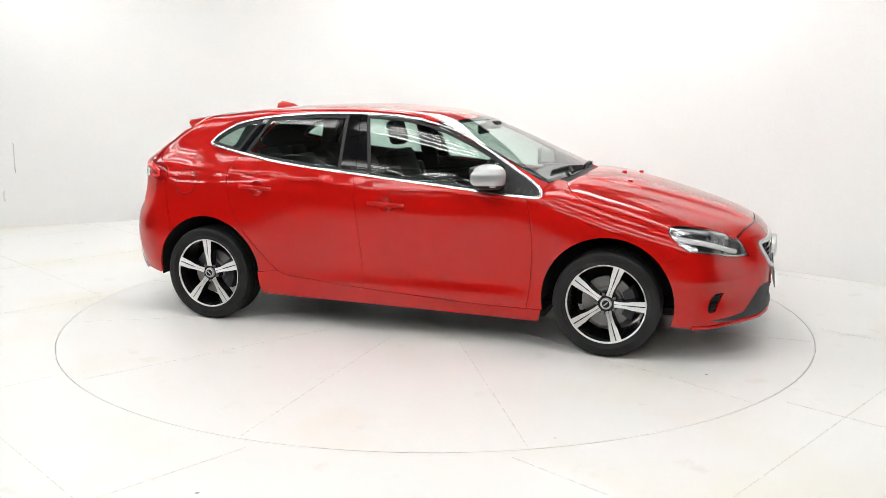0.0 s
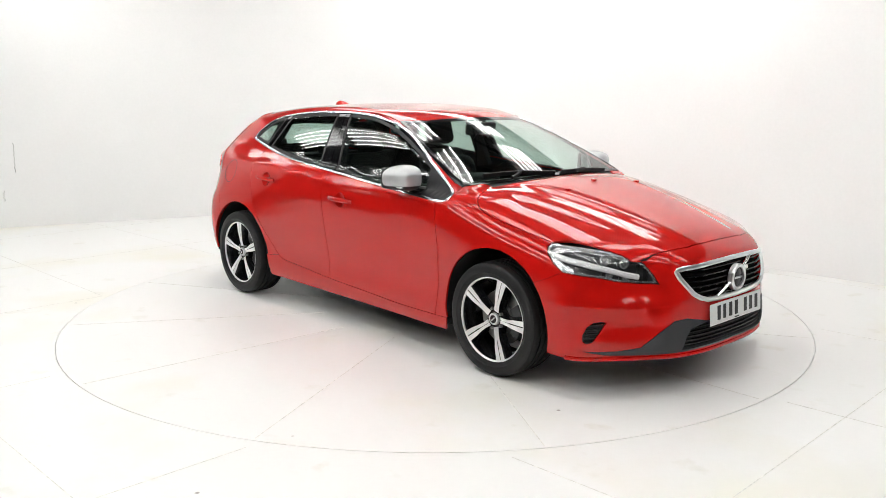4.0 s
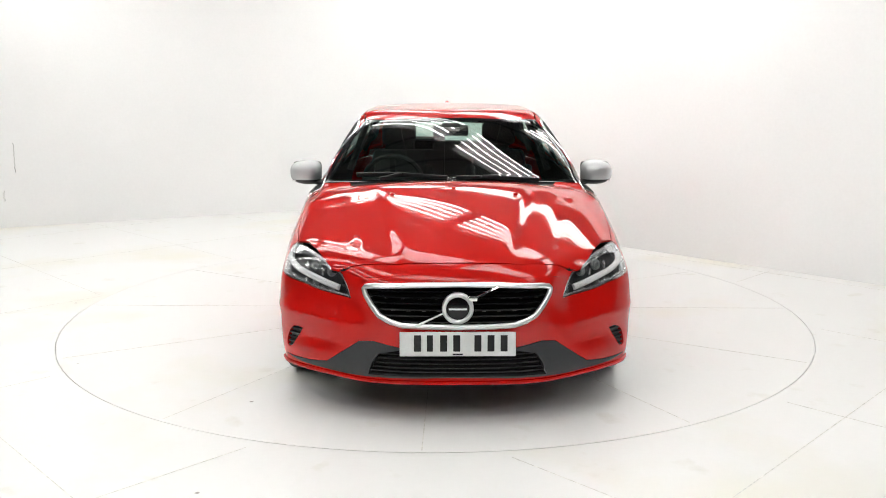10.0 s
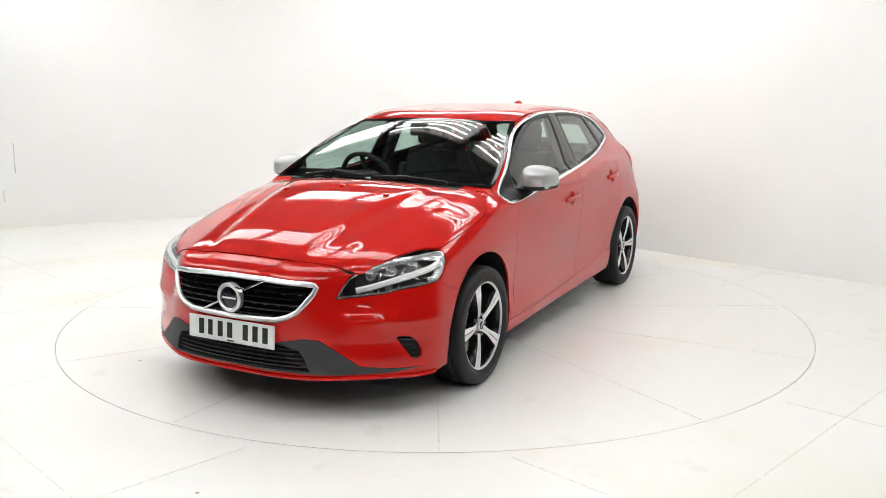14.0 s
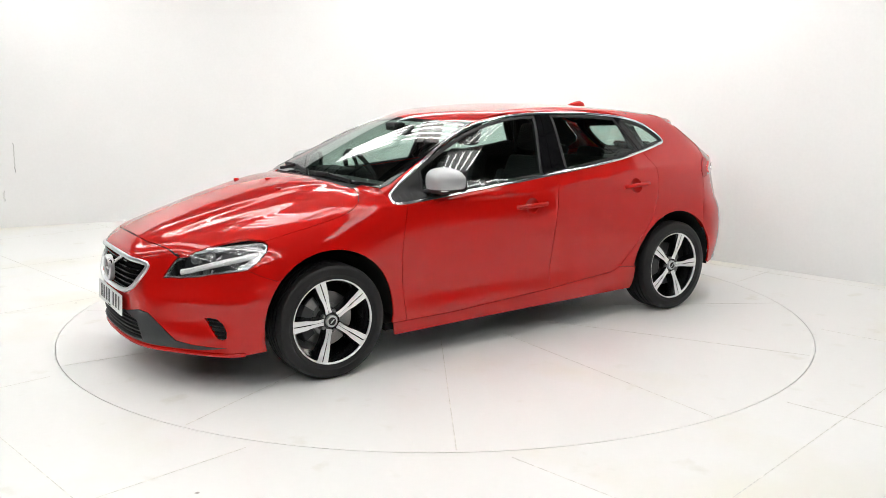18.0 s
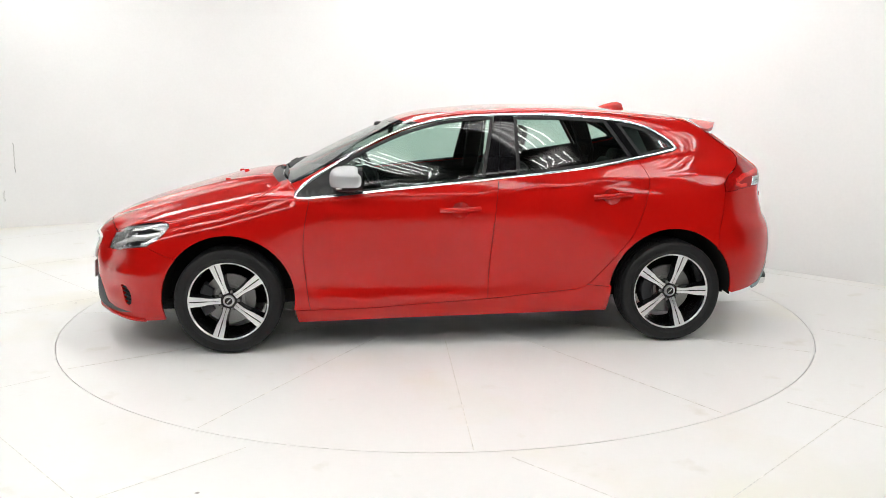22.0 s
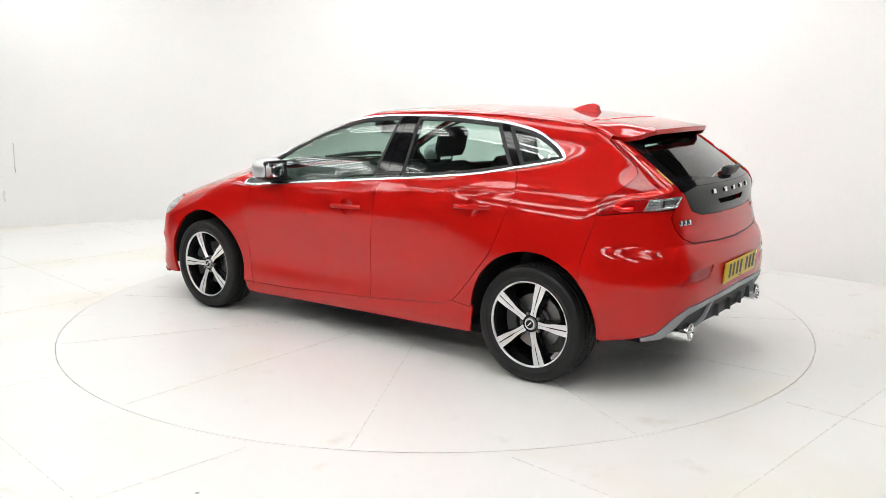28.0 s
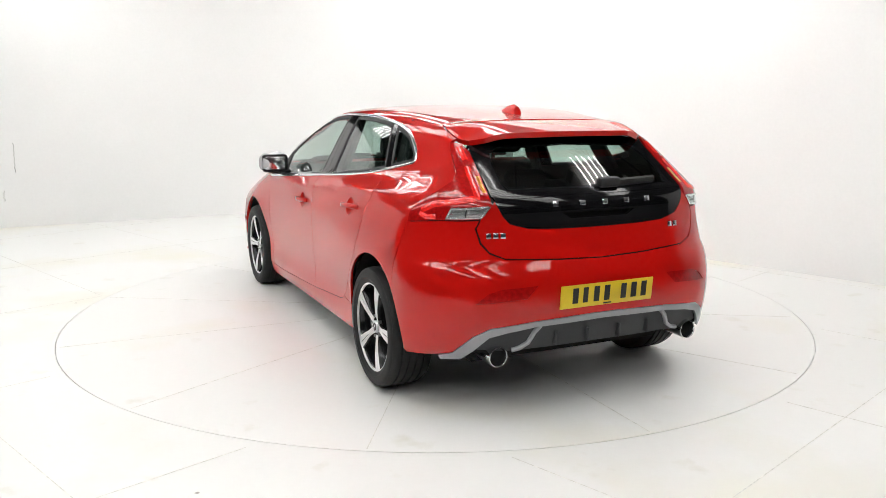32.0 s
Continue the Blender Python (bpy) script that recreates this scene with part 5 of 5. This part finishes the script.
    part("hub", lathe([(0.0, 0.070), (0.05, 0.070), (0.066, 0.066), (0.07, 0.04), (0.072, 0.0)], 40), RIM_BLACK, top)
    cap = part("centre_cap", lathe([(0.0, 0.087), (0.022, 0.087), (0.024, 0.088), (0.030, 0.088), (0.0325, 0.084), (0.033, 0.06)], 32), SATIN, top)
    part("cap_face", lathe([(0.0, 0.0886), (0.0215, 0.0882), (0.022, 0.086)], 24), GLOSS_BLACK, cap)
    part("cap_bar", box(0, 0.089, 0, 0.03, 0.002, 0.006, 0.0, Matrix.Rotation(radians(45), 4, "Y")), SATIN, cap)
    part("brake_disc", lathe([(0.07, 0.030), (0.088, 0.030), (0.09, 0.016), (0.148, 0.016), (0.150, 0.008), (0.148, -0.008), (0.07, -0.008)], 64), BRAKE, top)
    return top


def caliper(x, s):
    bm = bmesh.new()
    rows = []
    for i in range(9):
        a = radians(-35 + 70 * i / 8)
        rows.append([bm.verts.new((r * math.cos(a), y, r * math.sin(a))) for r, y in ((0.105, 0.05), (0.165, 0.05), (0.175, 0.035), (0.175, -0.03), (0.105, -0.03))])
    for a, b in zip(rows, rows[1:]):
        for i in range(5):
            bm.faces.new((a[i], b[i], b[(i + 1) % 5], a[(i + 1) % 5]))
    bm.faces.new(rows[0])
    bm.faces.new(rows[-1])
    bmesh.ops.recalc_face_normals(bm, faces=bm.faces)
    cal = part("brake_caliper", bm, GREY_PLASTIC, car)
    cal.matrix_basis = pose(x, s * 0.785, WHEEL_Z, 0, 0 if s > 0 else 180, 0 if s > 0 else 180)


w0 = wheel()
w0.matrix_basis = pose(AXLE, 0.785, WHEEL_Z)
for x, y, turn in ((AXLE, -0.785, 180), (-AXLE, 0.785, 180), (-AXLE, -0.785, -90)):
    c = copy_thing(w0, pose(x, y, WHEEL_Z, 0, 0, 0 if y > 0 else 180) @ pose(0, 0, 0, 0, turn, 0))
    c.parent = car
for x in (AXLE, -AXLE):
    for s in (1, -1):
        caliper(x, s)


# ---- number plates: plain bars in place of the characters ----
def plate(m, mat, label):
    pl = part("number_plate", box(0, 0, 0, 0.52, 0.111, 0.007, 0.003), mat, car, label)
    pl.matrix_basis = m
    x = -0.205
    for i, w in enumerate((0.05, 0.044, 0.05, 0.05, 0.05, 0.05, 0.05)):
        x += 0.036 if i == 4 else 0
        part("character_bar", box(x + w / 2, 0.004, 0.004, w * 0.62, 0.074, 0.0012, 0.0), INK, pl, smooth=False)
        x += 0.0585
    part("maker_bar", box(0.0, -0.046, 0.004, 0.045, 0.006, 0.001), INK, pl, smooth=False)


plate(Matrix.Translation((2.246, 0, 0.399)) @ Matrix(((0, 0, 1, 0), (1, 0, 0, 0), (0, 1, 0, 0), (0, 0, 0, 1))) @ pose(0, 0, 0, -4), PLATE_WHITE, "white front number plate with dark bars")
plate(Matrix.Translation((-2.124, 0, 0.578)) @ Matrix(((0, 0, -1, 0), (-1, 0, 0, 0), (0, 1, 0, 0), (0, 0, 0, 1))) @ pose(0, 0, 0, 5), YELLOW, "yellow rear number plate with dark bars")


# ---- cabin ----
def cabin_parts():
    lin = [(0.27, 0.0), (0.25, 0.3), (0.19, 0.50), (-0.2, 0.53), (-0.9, 0.52), (-1.3, 0.49), (-1.5, 0.44), (-1.52, 0.0)]
    panel("headlining", TOP, full(lin), LINING, car, step=0.08, lift=-0.035, flange=0)

    def seat(x, y, w, name):
        s = new(name)
        s.parent = car
        s.matrix_basis = pose(x, y, 0)
        part("cushion", box(0.0, 0, 0.50, 0.50, w, 0.16, 0.05), SEAT, s)
        bm = box(0, 0, 0.30, 0.13, w * 0.98, 0.62, 0.05)
        for v in bm.verts:
            if v.co.z > 0.35:
                v.co.y *= 0.80
        bmesh.ops.transform(bm, matrix=pose(-0.27, 0, 0.50, 0, -17, 0), verts=bm.verts)
        part("backrest", bm, SEAT, s)
        for k in (1, -1):
            bl = box(0.045, k * w * 0.42, 0.28, 0.09, 0.07, 0.42, 0.03)
            bmesh.ops.transform(bl, matrix=pose(-0.27, 0, 0.50, 0, -17, 0), verts=bl.verts)
            part("bolster", bl, SEAT, s)
        bm = box(0, 0, 0.735, 0.09, 0.25, 0.19, 0.045)
        bmesh.ops.transform(bm, matrix=pose(-0.26, 0, 0.50, 0, -15, 0), verts=bm.verts)
        part("headrest", bm, SEAT, s)
        return s

    for y in (0.37, -0.37):
        seat(0.0, y, 0.50, "front_seat")
    bench = new("rear_seat")
    bench.parent = car
    part("cushion", box(-0.88, 0, 0.50, 0.48, 1.24, 0.17, 0.05), SEAT, bench)
    bm = box(0, 0, 0.28, 0.14, 1.22, 0.56, 0.05)
    bmesh.ops.transform(bm, matrix=pose(-1.12, 0, 0.50, 0, -22, 0), verts=bm.verts)
    part("backrest", bm, SEAT, bench)
    for y in (0.40, 0.0, -0.40):
        bm = box(0, 0, 0.585, 0.09, 0.25, 0.11, 0.04)
        bmesh.ops.transform(bm, matrix=pose(-1.12, y, 0.50, 0, -22, 0), verts=bm.verts)
        part("headrest", bm, SEAT, bench)
    part("parcel_shelf", box(-1.62, 0, 0.985, 0.50, 1.10, 0.02, 0.006), CABIN, car)
    # dashboard
    bm = bmesh.new()
    prof = [(1.06, 0.93), (0.95, 0.975), (0.80, 0.985), (0.66, 0.965), (0.60, 0.92), (0.62, 0.80), (0.70, 0.62), (1.06, 0.60)]
    rows = []
    for y, k in ((-0.70, 0.0), (-0.62, 1.0), (-0.37, 1.12), (-0.12, 1.0), (0.12, 0.96), (0.45, 0.94), (0.62, 0.94), (0.70, 0.0)):
        rows.append([bm.verts.new((x - 0.03 * (1 - k) * (x < 0.9), y, z + (0.012 * (k - 1) if z > 0.9 else 0))) for x, z in prof])
    for a, b in zip(rows, rows[1:]):
        for i in range(len(prof)):
            j = (i + 1) % len(prof)
            bm.faces.new((a[i], a[j], b[j], b[i]))
    bmesh.ops.recalc_face_normals(bm, faces=bm.faces)
    dash = part("dashboard", bm, CABIN, car, "dark grey dashboard")
    part("instrument_hood", box(0.66, -0.37, 0.985, 0.16, 0.34, 0.05, 0.02), CABIN, dash)
    part("centre_console", box(0.30, 0, 0.55, 0.70, 0.22, 0.30, 0.05), CABIN, car)
    # steering wheel on the right-hand side of the cabin
    sw = new("steering_wheel")
    sw.parent = car
    sw.matrix_basis = pose(0.46, -0.37, 0.945, 0, 0, 90) @ pose(0, 0, 0, -64, 0, 0) @ pose(0, 0, 0, 90, 0, 0)
    ring = [((0.185 * math.cos(a), 0, 0.185 * math.sin(a)), (0, 1, 0)) for a in [2 * math.pi * i / 48 for i in range(48)]]
    part("rim", sweep(ring, circle_section(0.016), True), CABIN, sw)
    part("boss", lathe([(0.0, 0.03), (0.06, 0.028), (0.075, 0.01), (0.07, -0.05), (0.0, -0.06)], 28), CABIN, sw)
    for a in (0, 180, 270):
        part("spoke", box(0.12, 0.0, 0, 0.13, 0.015, 0.035, 0.005, Matrix.Rotation(radians(a), 4, "Y")), CABIN, sw)
    # inside mirror and sensor box
    part("inside_mirror", box(0.34, 0, 1.262, 0.03, 0.23, 0.07, 0.012), CABIN, car)
    part("sensor_box", box(0.405, 0, 1.288, 0.09, 0.12, 0.05, 0.015), CABIN, car)
    # inside of the door pillars
    for s in (1, -1):
        for x0, z0, y0, x1, z1, y1 in ((-0.29, 0.95, 0.72, -0.33, 1.36, 0.57), (-1.20, 1.05, 0.68, -1.08, 1.34, 0.55)):
            a, b = Vector((x0, s * y0, z0)), Vector((x1, s * y1, z1))
            part("pillar_trim", sweep([(a, (0, s, 0.3)), (b, (0, s, 0.3))], [(-0.06, 0), (-0.05, 0.02), (0.05, 0.02), (0.06, 0), (0.05, -0.02), (-0.05, -0.02)]), CABIN, car)


cabin_parts()


# ---- motion: the turntable carries the car round ----
TURN_START, TURN_RATE = -18.824, -7.069


def motions():
    times = [i * 1.0 for i in range(33)]
    walk(turntable_top, [(t, pose(0, 0, 0, 0, 0, TURN_START + TURN_RATE * t)) for t in times])
    rows = []
    for t in times:
        m = pose(0, 0, 0, 0, 0, TURN_START + TURN_RATE * t) @ Matrix.Translation((-0.023, 0.094, 0.001))
        rows.append((t, m))
    walk(car, rows)


motions()
